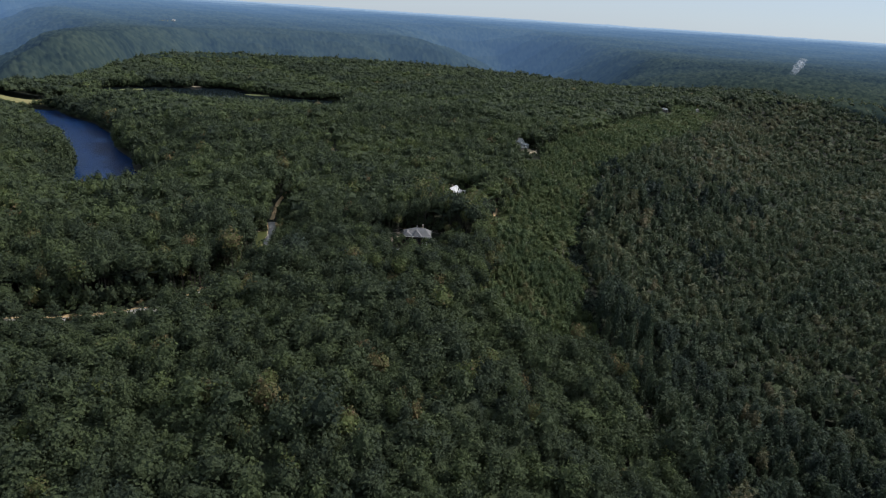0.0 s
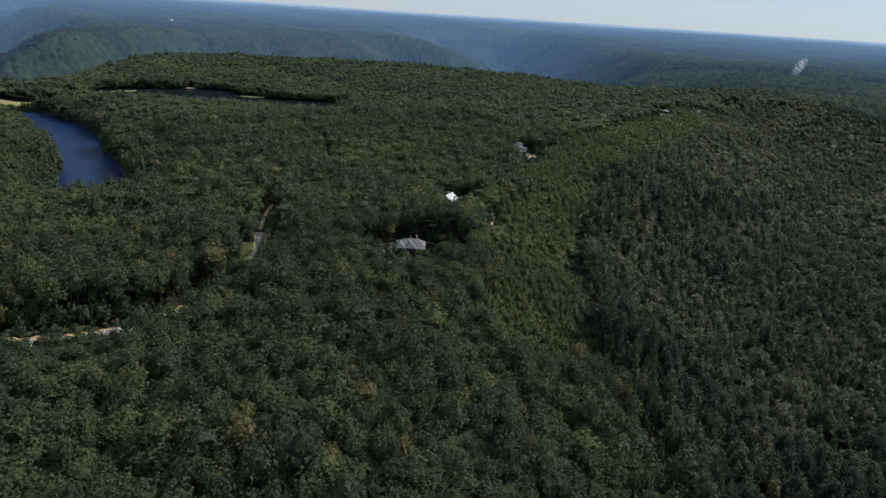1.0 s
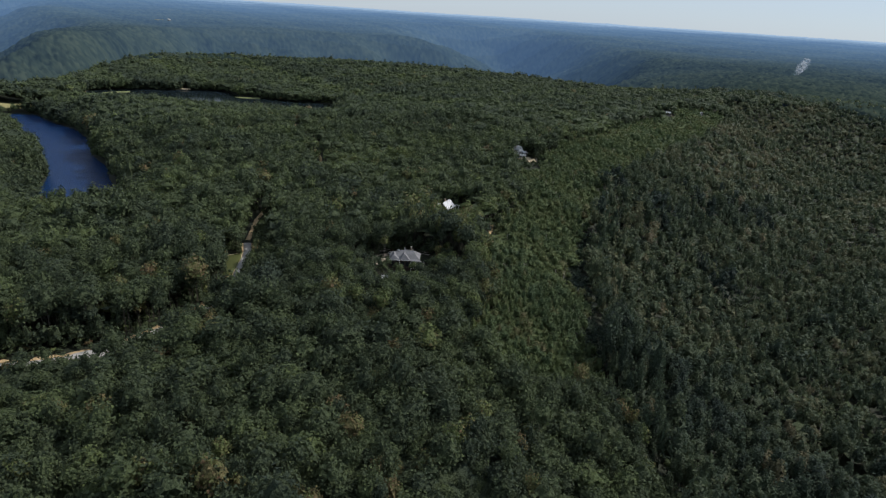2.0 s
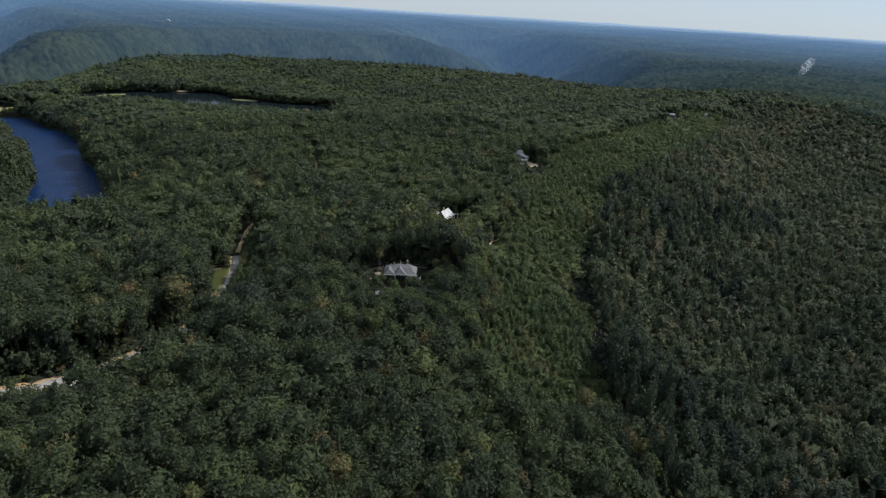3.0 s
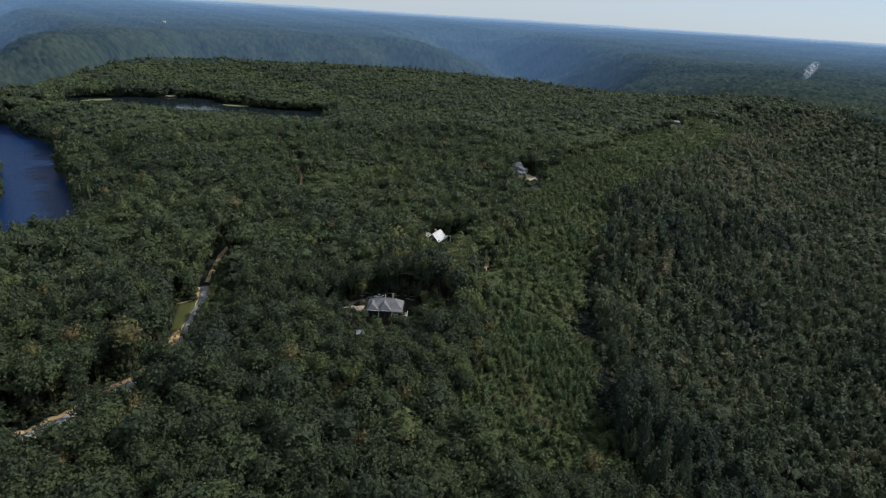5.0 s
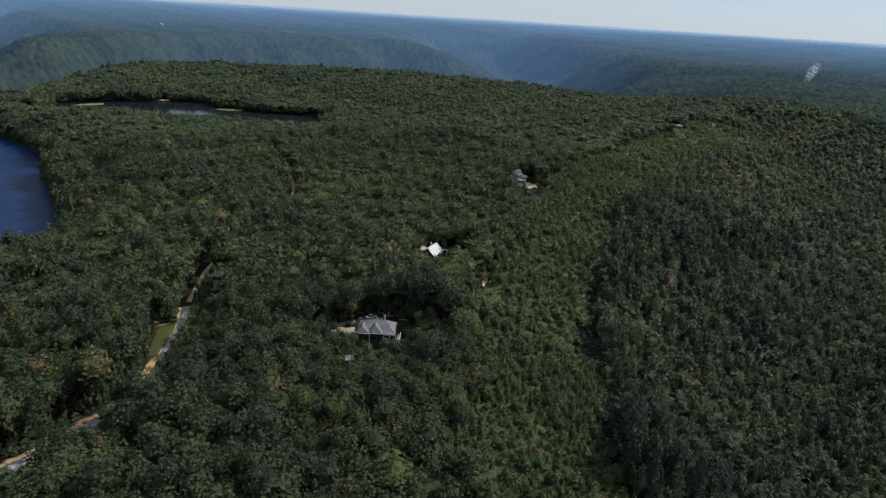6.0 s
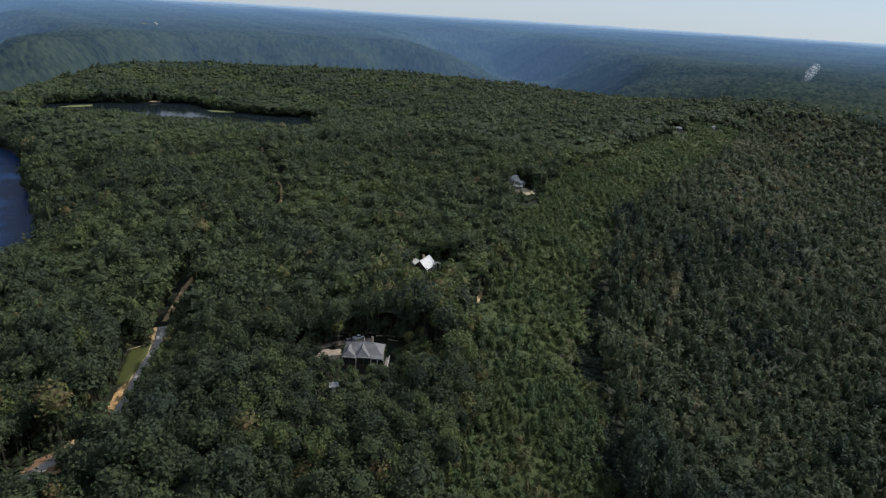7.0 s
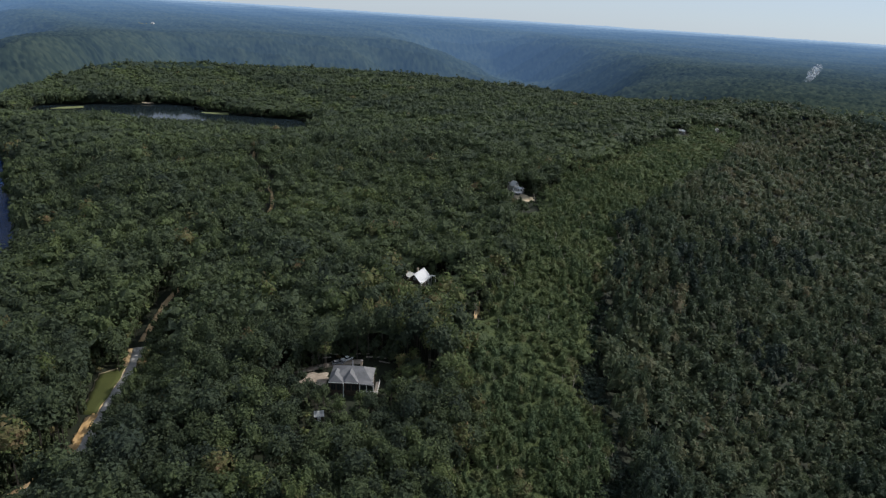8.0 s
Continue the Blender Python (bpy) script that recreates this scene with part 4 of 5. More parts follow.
# ---- the house with the hipped grey roof ----
def lodge():
    base = float(ground(-7, 318)) - 0.3
    h = thing("house", "single-storey house with a many-hipped grey shingle roof", "house", pose(-7.0, 319.0, base, 0, 0, -2))
    eave, top = 5.9, 8.9
    part("foundation", box(-7.6, 7.2, -3.6, 5.6, -1.5, 1.9, 0.05), DARK_WOOD, h, "dark boarded basement")
    part("wall", box(-7.4, 7.0, -3.4, 5.4, 1.9, eave - 0.1), DARK_WOOD, h, "dark stained timber walls")
    # main hipped roof, its ridge across
    x0, x1, y0, y1 = -7.6, 7.4, -4.0, 5.4
    rl, rr_ = (-1.2, 1.0, top), (3.5, 1.0, top)
    roof_piece(h, [(x0, y0, eave), (x1, y0, eave), rr_, rl], SHINGLE, "grey shingle slope")
    roof_piece(h, [(x1, y1, eave), (x0, y1, eave), rl, rr_], SHINGLE)
    roof_piece(h, [(x1, y0, eave), (x1, y1, eave), rr_], SHINGLE)
    roof_piece(h, [(x0, y1, eave), (x0, y0, eave), rl], SHINGLE)
    # two hipped bays that stand forward
    for a, b, front, apex, mid in ((-7.4, -2.2, -5.6, 8.0, -3.8), (-2.2, 2.8, -5.2, 8.6, -3.0)):
        c = (a + b) / 2 - 0.7
        roof_piece(h, [(a, front, eave), (b, front, eave), (c, mid, apex)], SHINGLE)
        roof_piece(h, [(b, front, eave), (b, 0.2, eave + 0.05), (c, 0.4, apex), (c, mid, apex)], SHINGLE)
        roof_piece(h, [(a, 0.2, eave + 0.05), (a, front, eave), (c, mid, apex), (c, 0.4, apex)], SHINGLE)
        part("bay", box(a + 0.7, b - 0.7, front + 0.7, -3.3, 1.9, eave - 0.1), DARK_WOOD, h, "dark glazed bay")
        part("bay_foundation", box(a + 0.6, b - 0.6, front + 0.6, -3.5, -1.5, 1.9), DARK_WOOD, h)
        for k in (0.3, 0.7):
            window(h, a + (b - a) * k, 2.5, 1.5, 2.3, front + 0.68, 0, DARK_WOOD)
        part("gutter", box(a, b, front - 0.1, front + 0.06, eave - 0.2, eave - 0.05), WHITE_PAINT, h)
    # screened porch with white frames
    part("porch_floor", box(3.2, 8.0, -5.2, -3.4, 1.6, 1.9), DECK_WOOD, h)
    part("porch_beam", box(3.2, 8.1, -5.3, -5.05, eave - 0.55, eave - 0.1), WHITE_PAINT, h, "white porch beam")
    part("porch_beam", box(3.2, 8.1, -5.3, -5.05, 1.75, 2.2), WHITE_PAINT, h)
    part("porch_sill", box(3.2, 8.1, -5.32, -5.05, 2.75, 2.95), WHITE_PAINT, h)
    for x in (3.25, 5.6, 7.95):
        part("post", box(x - 0.13, x + 0.13, -5.3, -5.05, -1.0, eave - 0.1, 0.02), WHITE_PAINT, h)
    for x in (-2.2,):
        part("post", post(x, -5.7, -1.2, eave - 0.1, 0.13), WHITE_PAINT, h)
    roof_piece(h, [(3.0, -5.7, eave), (8.1, -5.7, eave), (7.4, -3.9, eave + 0.25), (3.0, -3.9, eave + 0.25)], SHINGLE)
    part("porch_screen", box(3.4, 7.9, -5.12, -5.08, 2.2, 5.0), GLASS, h, "dark porch screens")
    # deck and its rail at the side
    part("deck", box(8.0, 9.4, -5.0, 3.0, 1.5, 1.75), DECK_WOOD, h, "weathered side deck")
    for x, y in ((9.2, -4.8), (9.2, -1), (9.2, 2.8)):
        part("post", box(x - 0.1, x + 0.1, y - 0.1, y + 0.1, -1.5, 1.6), DECK_WOOD, h)
    railing(h, 9.3, -4.9, 9.3, 2.9, 1.75, WHITE_PAINT, 10)
    railing(h, 8.1, -4.95, 9.3, -4.95, 1.75, WHITE_PAINT, 3)
    for y in (-1.5, 2.0):
        window(h, y, 2.6, 1.4, 1.6, -7.05, 90)
    chimney = part("chimney", box(2.3, 3.0, 2.7, 3.3, 5.0, 9.9, 0.06), BRICK, h, "buff stone chimney")
    part("chimney_cap", box(2.2, 3.1, 2.6, 3.4, 9.9, 10.1, 0.03), STONE, chimney)
    part("flue", post(-0.6, 4.2, 6.0, 9.0, 0.16), WHITE_METAL, h, "white metal flue")
    return h


lodge()


def gable_house(label, x, y, turn, length, width, wall, rise, roof_mat, wall_mat, lift=0.0, seams=0, porch=None, windows=3, group=""):
    """A gabled house: ridge along its own y."""
    h = thing("house", label, "house", pose(x, y, float(ground(x, y)) + lift, 0, 0, turn), group)
    w, l = width / 2, length / 2
    part("foundation", box(-w - 0.05, w + 0.05, -l - 0.05, l + 0.05, -2.5, 0.4), STONE, h)
    # walls with gable ends
    bm = bmesh.new()
    shape = [(-w, 0.4), (w, 0.4), (w, wall), (0, wall + rise), (-w, wall)]
    a = [bm.verts.new((px, -l, pz)) for px, pz in shape]
    b = [bm.verts.new((px, l, pz)) for px, pz in shape]
    bm.faces.new(a)
    bm.faces.new(b[::-1])
    for k in range(5):
        bm.faces.new((a[k], a[(k + 1) % 5], b[(k + 1) % 5], b[k]))
    part("wall", bm, wall_mat, h)
    o = 0.7
    drop = rise * o / w
    z0, z1 = wall - drop + 0.2, wall + rise + 0.2
    roof_piece(h, [(w + o, -l - o, z0), (w + o, l + o, z0), (0, l + o, z1), (0, -l - o, z1)], roof_mat, "", seams)
    roof_piece(h, [(-w - o, l + o, z0), (-w - o, -l - o, z0), (0, -l - o, z1), (0, l + o, z1)], roof_mat, "", seams)
    part("ridge_cap", box(-0.18, 0.18, -l - o, l + o, z1 - 0.06, z1 + 0.09), roof_mat, h)
    for k in range(windows):
        yy = -l + length * (k + 0.5) / windows
        window(h, yy, 1.3, 1.2, 1.3, -w, 90)
        window(h, yy, 1.3, 1.2, 1.3, -w, -90)
    window(h, -w * 0.45, 1.3, 1.2, 1.4, -l)
    window(h, 0, wall + rise * 0.2, 1.0, 1.0, -l)
    door = part("door", box(w * 0.3, w * 0.3 + 1.0, -l - 0.08, -l + 0.02, 0.4, 2.5, 0.02), DARK_WOOD, h)
    part("door_handle", box(w * 0.3 + 0.84, w * 0.3 + 0.9, -l - 0.16, -l - 0.08, 1.4, 1.5), STONE, door)
    part("chimney", box(-w * 0.5 - 0.4, -w * 0.5 + 0.4, l * 0.3, l * 0.3 + 0.8, wall, wall + rise + 0.9, 0.04), BRICK, h)
    if porch:
        depth, mat = porch
        roof_piece(h, [(-w, -l - depth, wall - 0.9), (w, -l - depth, wall - 0.9), (w, -l - 0.02, wall - 0.25), (-w, -l - 0.02, wall - 0.25)], mat, "pale porch roof")
        part("porch_floor", box(-w, w, -l - depth, -l - 0.06, 0.1, 0.35), DECK_WOOD, h)
        for px in (-w + 0.2, 0, w - 0.2):
            part("post", box(px - 0.1, px + 0.1, -l - depth + 0.1, -l - depth + 0.3, -2.5, wall - 1.0), WHITE_PAINT, h)
        railing(h, -w + 0.2, -l - depth + 0.2, w - 0.2, -l - depth + 0.2, 0.35, WHITE_PAINT, 10)
    return h


OLD_METAL = noisy("weathered_grey_roofing", (0.22, 0.23, 0.22), (0.46, 0.47, 0.46), 0.9, rough=0.6)
cabin = gable_house("cabin with a bright white metal gable roof among trees", 13.6, 406.5, -27, 9.0, 6.8, 4.6, 3.2, WHITE_METAL, DARK_WOOD, 0.3, 14)
for q in ((4.2, 5.0), (4.2, 2.4), (6.4, 5.0)):
    part("post", box(q[0] - 0.14, q[0] + 0.14, q[1] - 0.14, q[1] + 0.14, -2.0, 4.9), WHITE_PAINT, cabin)
part("porch_beam", box(4.0, 6.6, 4.8, 5.2, 4.9, 5.25), WHITE_PAINT, cabin, "white porch frame")
part("porch_beam", box(4.0, 4.4, 2.2, 4.78, 4.9, 5.25), WHITE_PAINT, cabin)
gable_house("low grey-roofed annexe tucked behind the white cabin", 8.2, 411.5, -21, 5.0, 4.4, 3.2, 1.4, OLD_METAL, DARK_WOOD, 0.3, 6, None, 1)
gable_house("pale two-storey house with a steep gable above a bare slope", 78.2, 583, 42, 6.5, 4.4, 4.8, 2.6, WHITE_METAL, WHITE_PAINT, 0.6, 8, (1.6, WHITE_PAINT), 2)
gable_house("low white wing with a pale roof beside the house", 83.0, 580.5, 35, 6.5, 3.8, 3.0, 0.6, WHITE_METAL, WHITE_PAINT, 0.6, 6, None, 2)


def terrace():
    d = thing("terrace", "pale raised timber terrace below the gabled house", "terrace", pose(80.0, 573.5, float(ground(80.0, 573.5)), 0, 0, 8))
    for k in range(10):
        part("board", box(-4.2, 4.2, -1.6 + k * 0.32, -1.6 + k * 0.32 + 0.29, 2.4, 2.48), WHITE_PAINT, d)
    part("beam", box(-4.2, 4.2, -1.75, -1.61, 2.05, 2.48), WHITE_PAINT, d)
    for px in (-4.0, -1.3, 1.3, 4.0):
        for py in (-1.4, 1.4):
            part("post", box(px - 0.1, px + 0.1, py - 0.1, py + 0.1, -1.0, 2.4), WHITE_PAINT, d)


terrace()
gable_house("small white house at the edge of the woods", 314, 877, 50, 6.5, 4.4, 2.6, 1.2, WHITE_PAINT, DARK_WOOD, 0.6, 0, None, 2)
gable_house("small white cabin half hidden by trees", 385, 943, -15, 4.0, 3.4, 2.8, 1.2, WHITE_PAINT, WHITE_PAINT, 0.6, 0, None, 1)
gable_house("long white farm building on a far hilltop", -1156, 2877, 70, 10, 6.5, 4.0, 2.5, WHITE_METAL, WHITE_PAINT, 13.0, 0, None, 3)


def shed():
    s = thing("shed", "small shed with a pale metal roof below the house", "shed", pose(-15.3, 299.5, float(ground(-15.3, 299.5)), 0, 0, 12))
    part("wall", box(-1.35, 1.35, -1.0, 1.0, -0.6, 2.2), DARK_WOOD, s)
    roof_piece(s, [(-1.6, -1.25, 2.15), (1.6, -1.25, 2.15), (1.6, 1.25, 2.75), (-1.6, 1.25, 2.75)], OLD_METAL, "pale metal roof", 6)
    part("door", box(-0.5, 0.5, -1.06, -0.98, 0.0, 2.0, 0.02), WHITE_PAINT, s)


shed()


def hut():
    """A small hut half hidden by trees near the lane's bend."""
    s = thing("hut", "small hut with a pale weathered roof half hidden by trees", "hut", pose(-96.8, 234.7, float(ground(-96.8, 234.7)), 0, 0, 25))
    part("wall", box(-1.5, 1.5, -1.2, 1.2, -0.8, 2.4), DECK_WOOD, s)
    roof_piece(s, [(-1.9, -1.6, 2.3), (1.9, -1.6, 2.3), (1.9, 0, 3.2), (-1.9, 0, 3.2)], OLD_METAL, "pale metal slope", 6)
    roof_piece(s, [(1.9, 1.6, 2.3), (-1.9, 1.6, 2.3), (-1.9, 0, 3.2), (1.9, 0, 3.2)], OLD_METAL, "", 6)
    part("door", box(-0.45, 0.45, -1.26, -1.18, 0.0, 2.0, 0.02), WHITE_PAINT, s)


hut()


# ---- cars ----
PAINT_WHITE = noisy("white_car_paint", (0.66, 0.67, 0.68), (0.76, 0.77, 0.78), 0.5, rough=0.25, spec=0.5)
PAINT_SILVER = noisy("silver_car_paint", (0.36, 0.37, 0.39), (0.46, 0.47, 0.49), 0.5, rough=0.25, metal=0.6, spec=0.5)
RUBBER = noisy("black_rubber", (0.012, 0.012, 0.012), (0.03, 0.03, 0.03), 2.0)


def car(label, x, y, turn, paint, cab):
    c = thing("car", label, "car", pose(x, y, float(ground(x, y)) + 0.45, 0, 0, turn))
    bm = bmesh.new()
    side = [(-2.25, 0.35), (2.25, 0.35), (2.3, 0.7), (2.15, 0.92), (1.2, 1.0), (-2.2, 1.02), (-2.3, 0.7)]
    a = [bm.verts.new((px, -0.88, pz)) for px, pz in side]
    b = [bm.verts.new((px, 0.88, pz)) for px, pz in side]
    bm.faces.new(a)
    bm.faces.new(b[::-1])
    for k in range(len(side)):
        bm.faces.new((a[k], a[(k + 1) % len(side)], b[(k + 1) % len(side)], b[k]))
    bmesh.ops.bevel(bm, geom=list(bm.edges), offset=0.06, segments=1, affect="EDGES")
    part("body", bm, paint, c)
    for name, mat, z0, z1, ins in (("window", GLASS, 1.0, 1.42, 0.0), ("roof", paint, 1.42, 1.5, 0.42)):
        bm = bmesh.new()
        lo = [bm.verts.new(q) for q in ((cab[0] + ins, -0.8 + ins * 0.25, z0), (cab[1] - ins * 1.4, -0.8 + ins * 0.25, z0), (cab[1] - ins * 1.4, 0.8 - ins * 0.25, z0), (cab[0] + ins, 0.8 - ins * 0.25, z0))]
        d = 0.42 if not ins else 0.05
        hi = [bm.verts.new(q) for q in ((cab[0] + ins + d, -0.7 + ins * 0.05, z1), (cab[1] - ins * 1.4 - d * 1.4, -0.7 + ins * 0.05, z1), (cab[1] - ins * 1.4 - d * 1.4, 0.7 - ins * 0.05, z1), (cab[0] + ins + d, 0.7 - ins * 0.05, z1))]
        bm.faces.new(lo[::-1])
        bm.faces.new(hi)
        for k in range(4):
            bm.faces.new((lo[k], lo[(k + 1) % 4], hi[(k + 1) % 4], hi[k]))
        part(name, bm, mat, c)
    for px in (-1.4, 1.4):
        for py in (-0.84, 0.84):
            bm = bmesh.new()
            bmesh.ops.create_cone(bm, cap_ends=True, segments=14, radius1=0.34, radius2=0.34, depth=0.22, matrix=Matrix.Translation((px, py, 0.34)) @ Matrix.Rotation(radians(90), 4, "X"))
            wheel = part("wheel", bm, RUBBER, c)
            bm = bmesh.new()
            bmesh.ops.create_cone(bm, cap_ends=True, segments=10, radius1=0.2, radius2=0.2, depth=0.24, matrix=Matrix.Translation((px, py, 0.34)) @ Matrix.Rotation(radians(90), 4, "X"))
            part("rim", bm, WHITE_METAL, wheel)
    for py in (-0.65, 0.65):
        part("headlight", box(2.24, 2.34, py - 0.16, py + 0.16, 0.62, 0.78, 0.02), WHITE_METAL, c)


car("silver car parked beside the house", -14.4, 334.0, 24, PAINT_SILVER, (-1.9, 1.2))
car("white pickup truck parked behind the house", -11.4, 337.0, 40, PAINT_WHITE, (-0.9, 1.3))


# ---- log shapes added for the pale streaks behind the house ----
def log(x, y, turn, length, girth):
    g = float(ground(x, y))
    ob = thing("log", "log shape added for a pale streak in the clearing", "log", pose(x, y, g + girth * 0.9, 0, 0, turn), "logs behind the house")
    bm = bmesh.new()
    ends = []
    for k in range(5):
        r = girth * (1 - 0.07 * k)
        ends.append([bm.verts.new((length * (k / 4 - 0.5), r * math.cos(a * math.pi / 4) + 0.06 * math.sin(k * 2.1), r * math.sin(a * math.pi / 4))) for a in range(8)])
    for lo, hi in zip(ends[:-1], ends[1:]):
        for a in range(8):
            bm.faces.new((lo[a], lo[(a + 1) % 8], hi[(a + 1) % 8], hi[a]))
    part("trunk", bm, DEAD_WOOD, ob)
    cut = bmesh.new()
    for q, side in ((0, -1), (4, 1)):
        r = girth * (1 - 0.07 * q)
        ring = [cut.verts.new((length * (q / 4 - 0.5) + side * 0.003, r * math.cos(a * math.pi / 4) + 0.06 * math.sin(q * 2.1), r * math.sin(a * math.pi / 4))) for a in range(8)]
        cut.faces.new(ring if side > 0 else ring[::-1])
    part("cut_end", cut, CREAM, ob, "fresh cut end")


DEAD_WOOD = noisy("bleached_dead_wood", (0.22, 0.20, 0.17), (0.42, 0.39, 0.34), 1.5)
for q in ((-20.5, 338.5, 12, 5.5, 0.32), (-17.0, 341.5, -8, 4.6, 0.28), (-1.5, 340.5, 6, 6.0, 0.34), (2.8, 337.5, -14, 4.2, 0.3), (4.5, 341.0, 20, 4.8, 0.3), (-6.0, 342.5, 3, 5.2, 0.3)):
    log(*q)


# ---- smoke ----
SMOKE, mn, mk, mb = material("thin_white_smoke", 1.0, 0.0, 0.0)
mb.inputs["Base Color"].default_value = (0.85, 0.87, 0.9, 1)
clear_bsdf = mn.new("ShaderNodeBsdfTransparent")
smoke_mix = mn.new("ShaderNodeMixShader")
smoke_geo, smoke_noise, smoke_map = mn.new("ShaderNodeNewGeometry"), mn.new("ShaderNodeTexNoise"), mn.new("ShaderNodeMapRange")
smoke_noise.inputs["Scale"].default_value, smoke_noise.inputs["Detail"].default_value = 0.07, 4
smoke_map.inputs["From Min"].default_value, smoke_map.inputs["From Max"].default_value = 0.38, 0.78
smoke_map.inputs["To Min"].default_value, smoke_map.inputs["To Max"].default_value = 0.0, 0.34
mk.new(smoke_geo.outputs["Position"], smoke_noise.inputs["Vector"])
mk.new(smoke_noise.outputs["Fac"], smoke_map.inputs["Value"])
mk.new(smoke_map.outputs["Result"], smoke_mix.inputs["Fac"])
mk.new(clear_bsdf.outputs["BSDF"], smoke_mix.inputs[1])
mk.new(mb.outputs["BSDF"], smoke_mix.inputs[2])
mk.new(smoke_mix.outputs["Shader"], mn["Material Output"].inputs["Surface"])


def smoke_plume(x, y):
    s = thing("smoke_plume", "thin white smoke rising out of distant woods", "smoke", pose(x, y, float(ground(x, y)) + 3))
    rng = np.random.default_rng(91)
    v, f = ICO[3]
    for k in range(6):
        t = k / 5
        centre = Vector((t * 22 + rng.normal(0, 3), rng.normal(0, 4), 4 + t * 36))
        size = Vector((5 + 7 * t, 6 + 5 * t, 7 + 5 * t)) * rng.uniform(0.9, 1.15)
        bm = bmesh.new()
        vs = []
        for p in v:
            q = Vector(p)
            q *= 1 + 0.35 * noise.noise(q * 1.6 + Vector((k, 0, 0))) + 0.15 * noise.noise(q * 4 + Vector((0, k, 0)))
            vs.append(bm.verts.new((centre.x + q.x * size.x, centre.y + q.y * size.y, max(centre.z + q.z * size.z, -2))))
        for q in f:
            face = bm.faces.new([vs[w] for w in q])
            face.smooth = True
        ob = part("puff", bm, SMOKE, s)
        ob.visible_shadow = False


smoke_plume(943, 1741)


# ---- dead trees standing on the slope ----


def snags(count, seed):
    """Slim bare trunks with a few stubs, too many and too small to tell apart."""
    rng = np.random.default_rng(seed)
    x, y = scatter(seed, 30, 520, 150, 940, 5.0)
    ok = (slope(x, y) | young(x, y)) & (np.abs(x - 4) < 0.74 * y)
    x, y = x[ok], y[ok]
    thin = (ellipse(x, y, 138, 455, 30, 30) < 1) | (ellipse(x, y, 295, 666, 26, 32) < 1) | (ellipse(x, y, 450, 872, 70, 60) < 1)
    odds = np.where(thin, 5.0, 1.0)
    pick = rng.choice(len(x), min(count, len(x)), replace=False, p=odds / odds.sum())
    vs, fs, at = [], [], 0
    for px, py in zip(x[pick], y[pick]):
        h, lean = rng.uniform(8, 15) * (0.6 if young(px, py) else 1.0), rng.normal(0, 0.7, 2)
        foot = Vector((px, py, float(ground(px, py)) - 0.5))
        tip = foot + Vector((lean[0], lean[1], h))
        sticks = [(foot, tip, 0.2)]
        for k in range(4):
            a, q = rng.uniform(0, 6.28), rng.uniform(0.5, 0.9)
            root = foot.lerp(tip, q)
            sticks.append((root, root + Vector((math.cos(a) * 1.6, math.sin(a) * 1.6, 0.9)), 0.07))
        for lo, hi, g in sticks:
            for k in range(3):
                a = k * 2.094
                vs.append((lo.x + math.cos(a) * g, lo.y + math.sin(a) * g, lo.z))
            vs.append(tuple(hi))
            fs += [(at, at + 1, at + 3), (at + 1, at + 2, at + 3), (at + 2, at, at + 3)]
            at += 4
    return tagged(new("dead_trees", mesh_from("dead_trees", vs, fs, [DEAD_WOOD], False)), "bleached bare trunks scattered through the slope woods", "dead trees", kind="stuff")


snags(1000, 93)


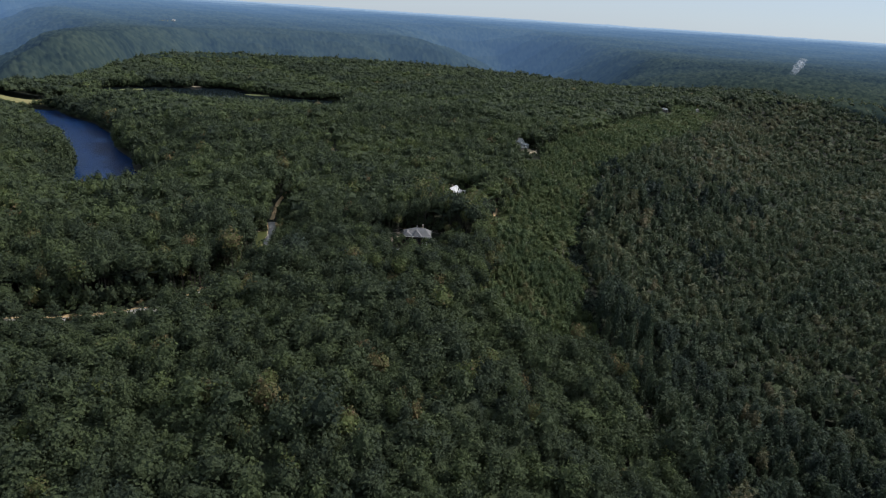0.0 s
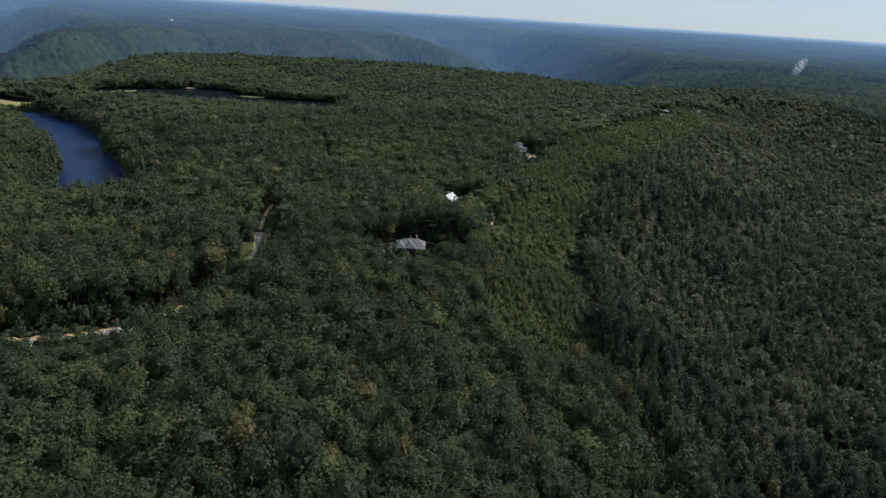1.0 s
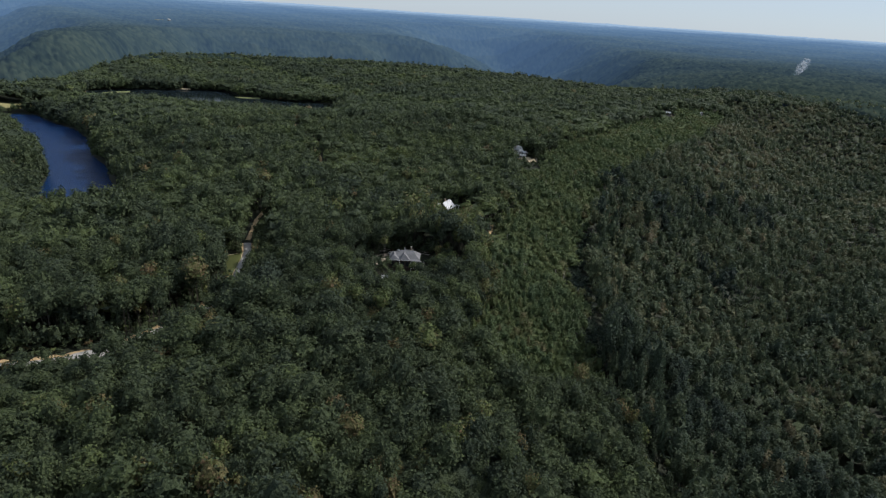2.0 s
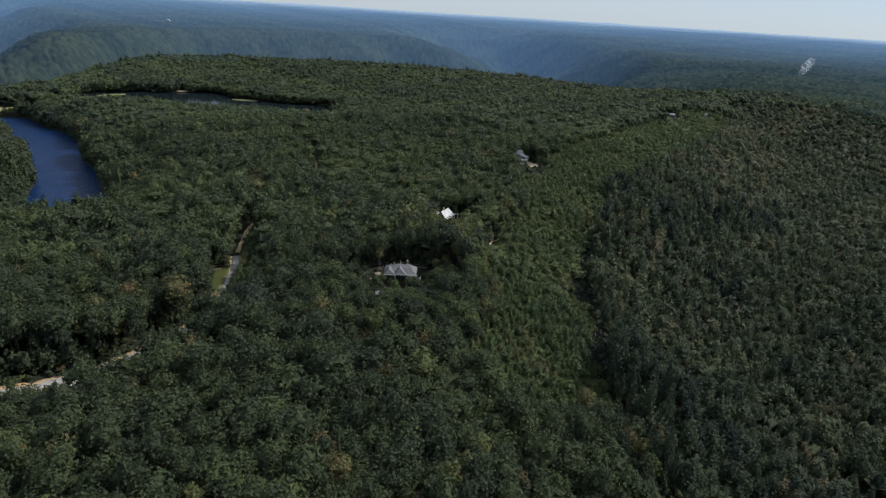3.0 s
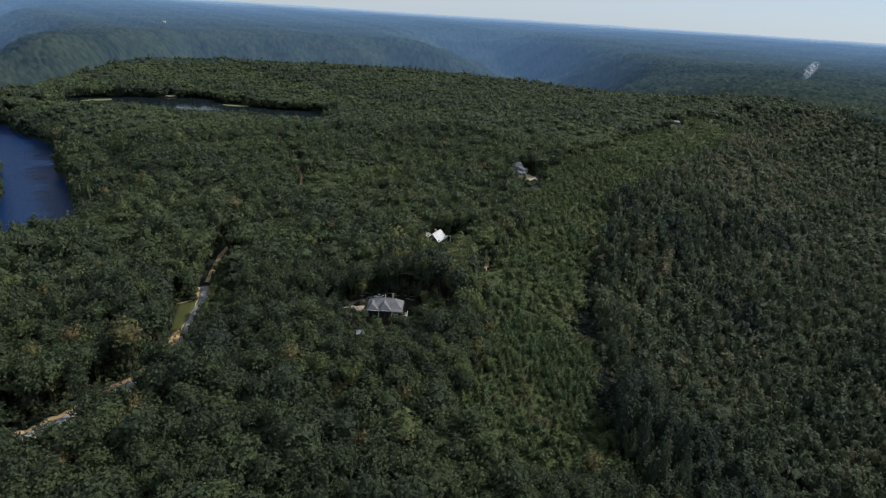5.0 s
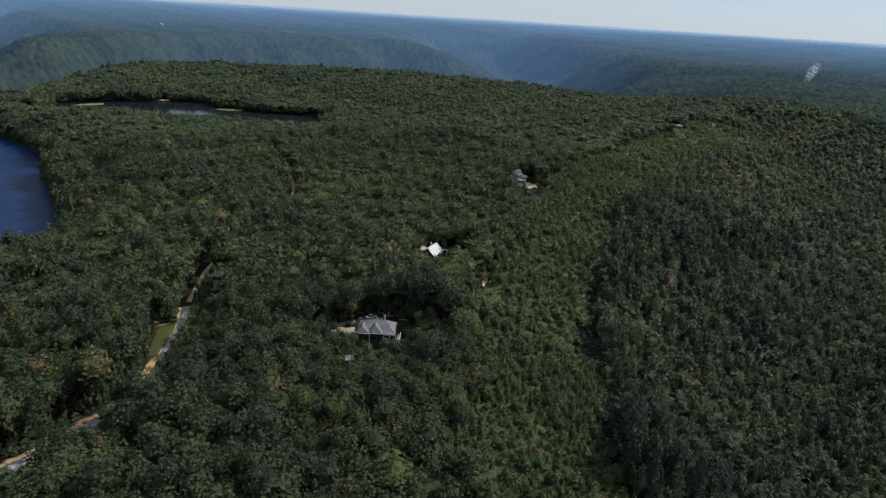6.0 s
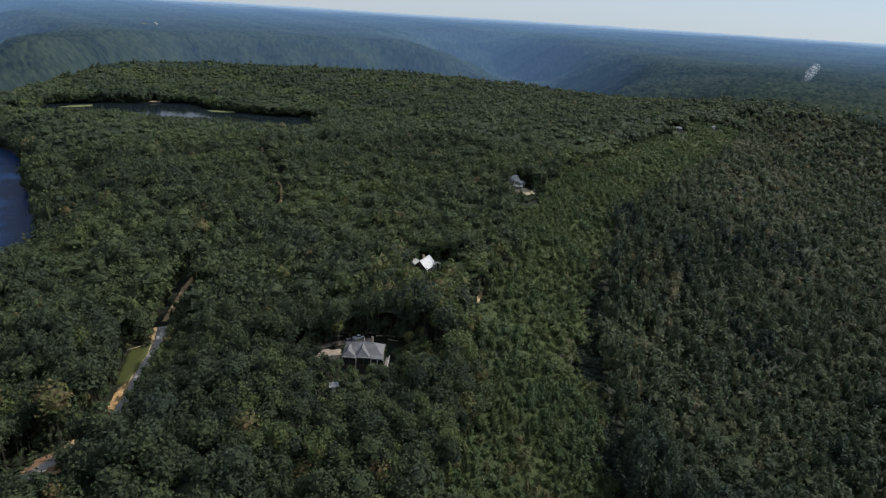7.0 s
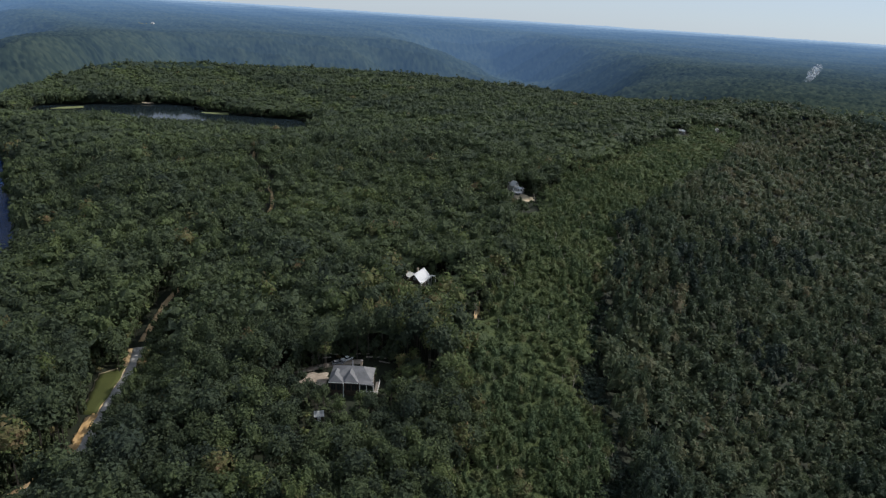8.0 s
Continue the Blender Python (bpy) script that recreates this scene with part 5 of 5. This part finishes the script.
# ---- single trees nearest to the flight line ----
def tree_kind(seed, tall, spread, tint):
    """An oak: a tapered trunk with limbs, and a crown of many clumps of leaves."""
    rng = np.random.default_rng(seed)
    root = new("tree")
    root.empty_display_size = 1
    bm = bmesh.new()
    rings = []
    for k, (z, r) in enumerate(((-1.2, 0.34), (0.3, 0.27), (tall * 0.3, 0.2), (tall * 0.55, 0.13), (tall * 0.75, 0.06))):
        ox, oy = rng.uniform(-0.12, 0.12, 2) * k
        rings.append([bm.verts.new((ox + r * math.cos(a * math.pi / 3), oy + r * math.sin(a * math.pi / 3), z)) for a in range(6)])
    for lo, hi in zip(rings[:-1], rings[1:]):
        for a in range(6):
            bm.faces.new((lo[a], lo[(a + 1) % 6], hi[(a + 1) % 6], hi[a]))
    for k in range(6):
        z, a = tall * rng.uniform(0.35, 0.6), k * 1.05 + rng.uniform(-0.4, 0.4)
        foot = Vector((0, 0, z))
        tip = Vector((math.cos(a) * spread * 0.72, math.sin(a) * spread * 0.72, z + tall * 0.2))
        side, up = Vector((-math.sin(a), math.cos(a), 0)), Vector((0, 0, 1))
        lo = [bm.verts.new(foot + side * 0.09), bm.verts.new(foot + up * 0.16), bm.verts.new(foot - side * 0.09)]
        hi = bm.verts.new(tip)
        for q in range(3):
            bm.faces.new((lo[q], lo[(q + 1) % 3], hi))
    part("trunk", bm, BARK, root)
    v, f, shade = crown_shape(rng, 1, 310, 0.56, tall, spread, 13, 0.46)
    crown = new("crown", mesh_from("crown", v, f, [LEAF], False, None, np.clip(tint + shade, 0, 1)))
    crown.parent = root
    return root


KIND_TINTS = (0.06, 0.12, 0.18, 0.24, 0.3, 0.36, 0.42, 0.48, 0.54, 0.6, 0.72, 0.86)
TREE_LABELS = ("dark green oak with a full rounded crown", "mid-green broadleaf tree with a lumpy crown", "light green broadleaf tree in late summer", "olive-brown tree turning early")
kinds = [tree_kind(400 + k, 15.0, 3.1, t) for k, t in enumerate(KIND_TINTS)]
rng = np.random.default_rng(77)
used = set()
for x, y, low in zip(SINGLE[0], SINGLE[1], low_growth(*SINGLE)):
    k = int(rng.integers(0, 10)) if rng.uniform() > 0.04 else int(rng.integers(10, 12))
    q = rng.normal(1.0, 0.15)
    m = pose(float(x), float(y), float(ground(x, y)), 0, 0, rng.uniform(0, 360)) @ Matrix.Diagonal((q * low ** 0.6 * rng.uniform(0.8, 1.25), q * low ** 0.6 * rng.uniform(0.8, 1.25), q * low, 1))
    if k not in used:
        used.add(k)
        kinds[k].matrix_world = m
        tagged(kinds[k], TREE_LABELS[0 if k < 4 else 1 if k < 8 else 2 if k < 11 else 3], "tree", "trees under the flight line")
    else:
        scale = kinds[k].scale.copy()
        copy_thing(kinds[k], m @ Matrix.Diagonal((1 / scale.x, 1 / scale.y, 1 / scale.z, 1)))
for k, root in enumerate(kinds):
    if k not in used:
        for o in (*root.children_recursive, root):
            bpy.data.objects.remove(o)
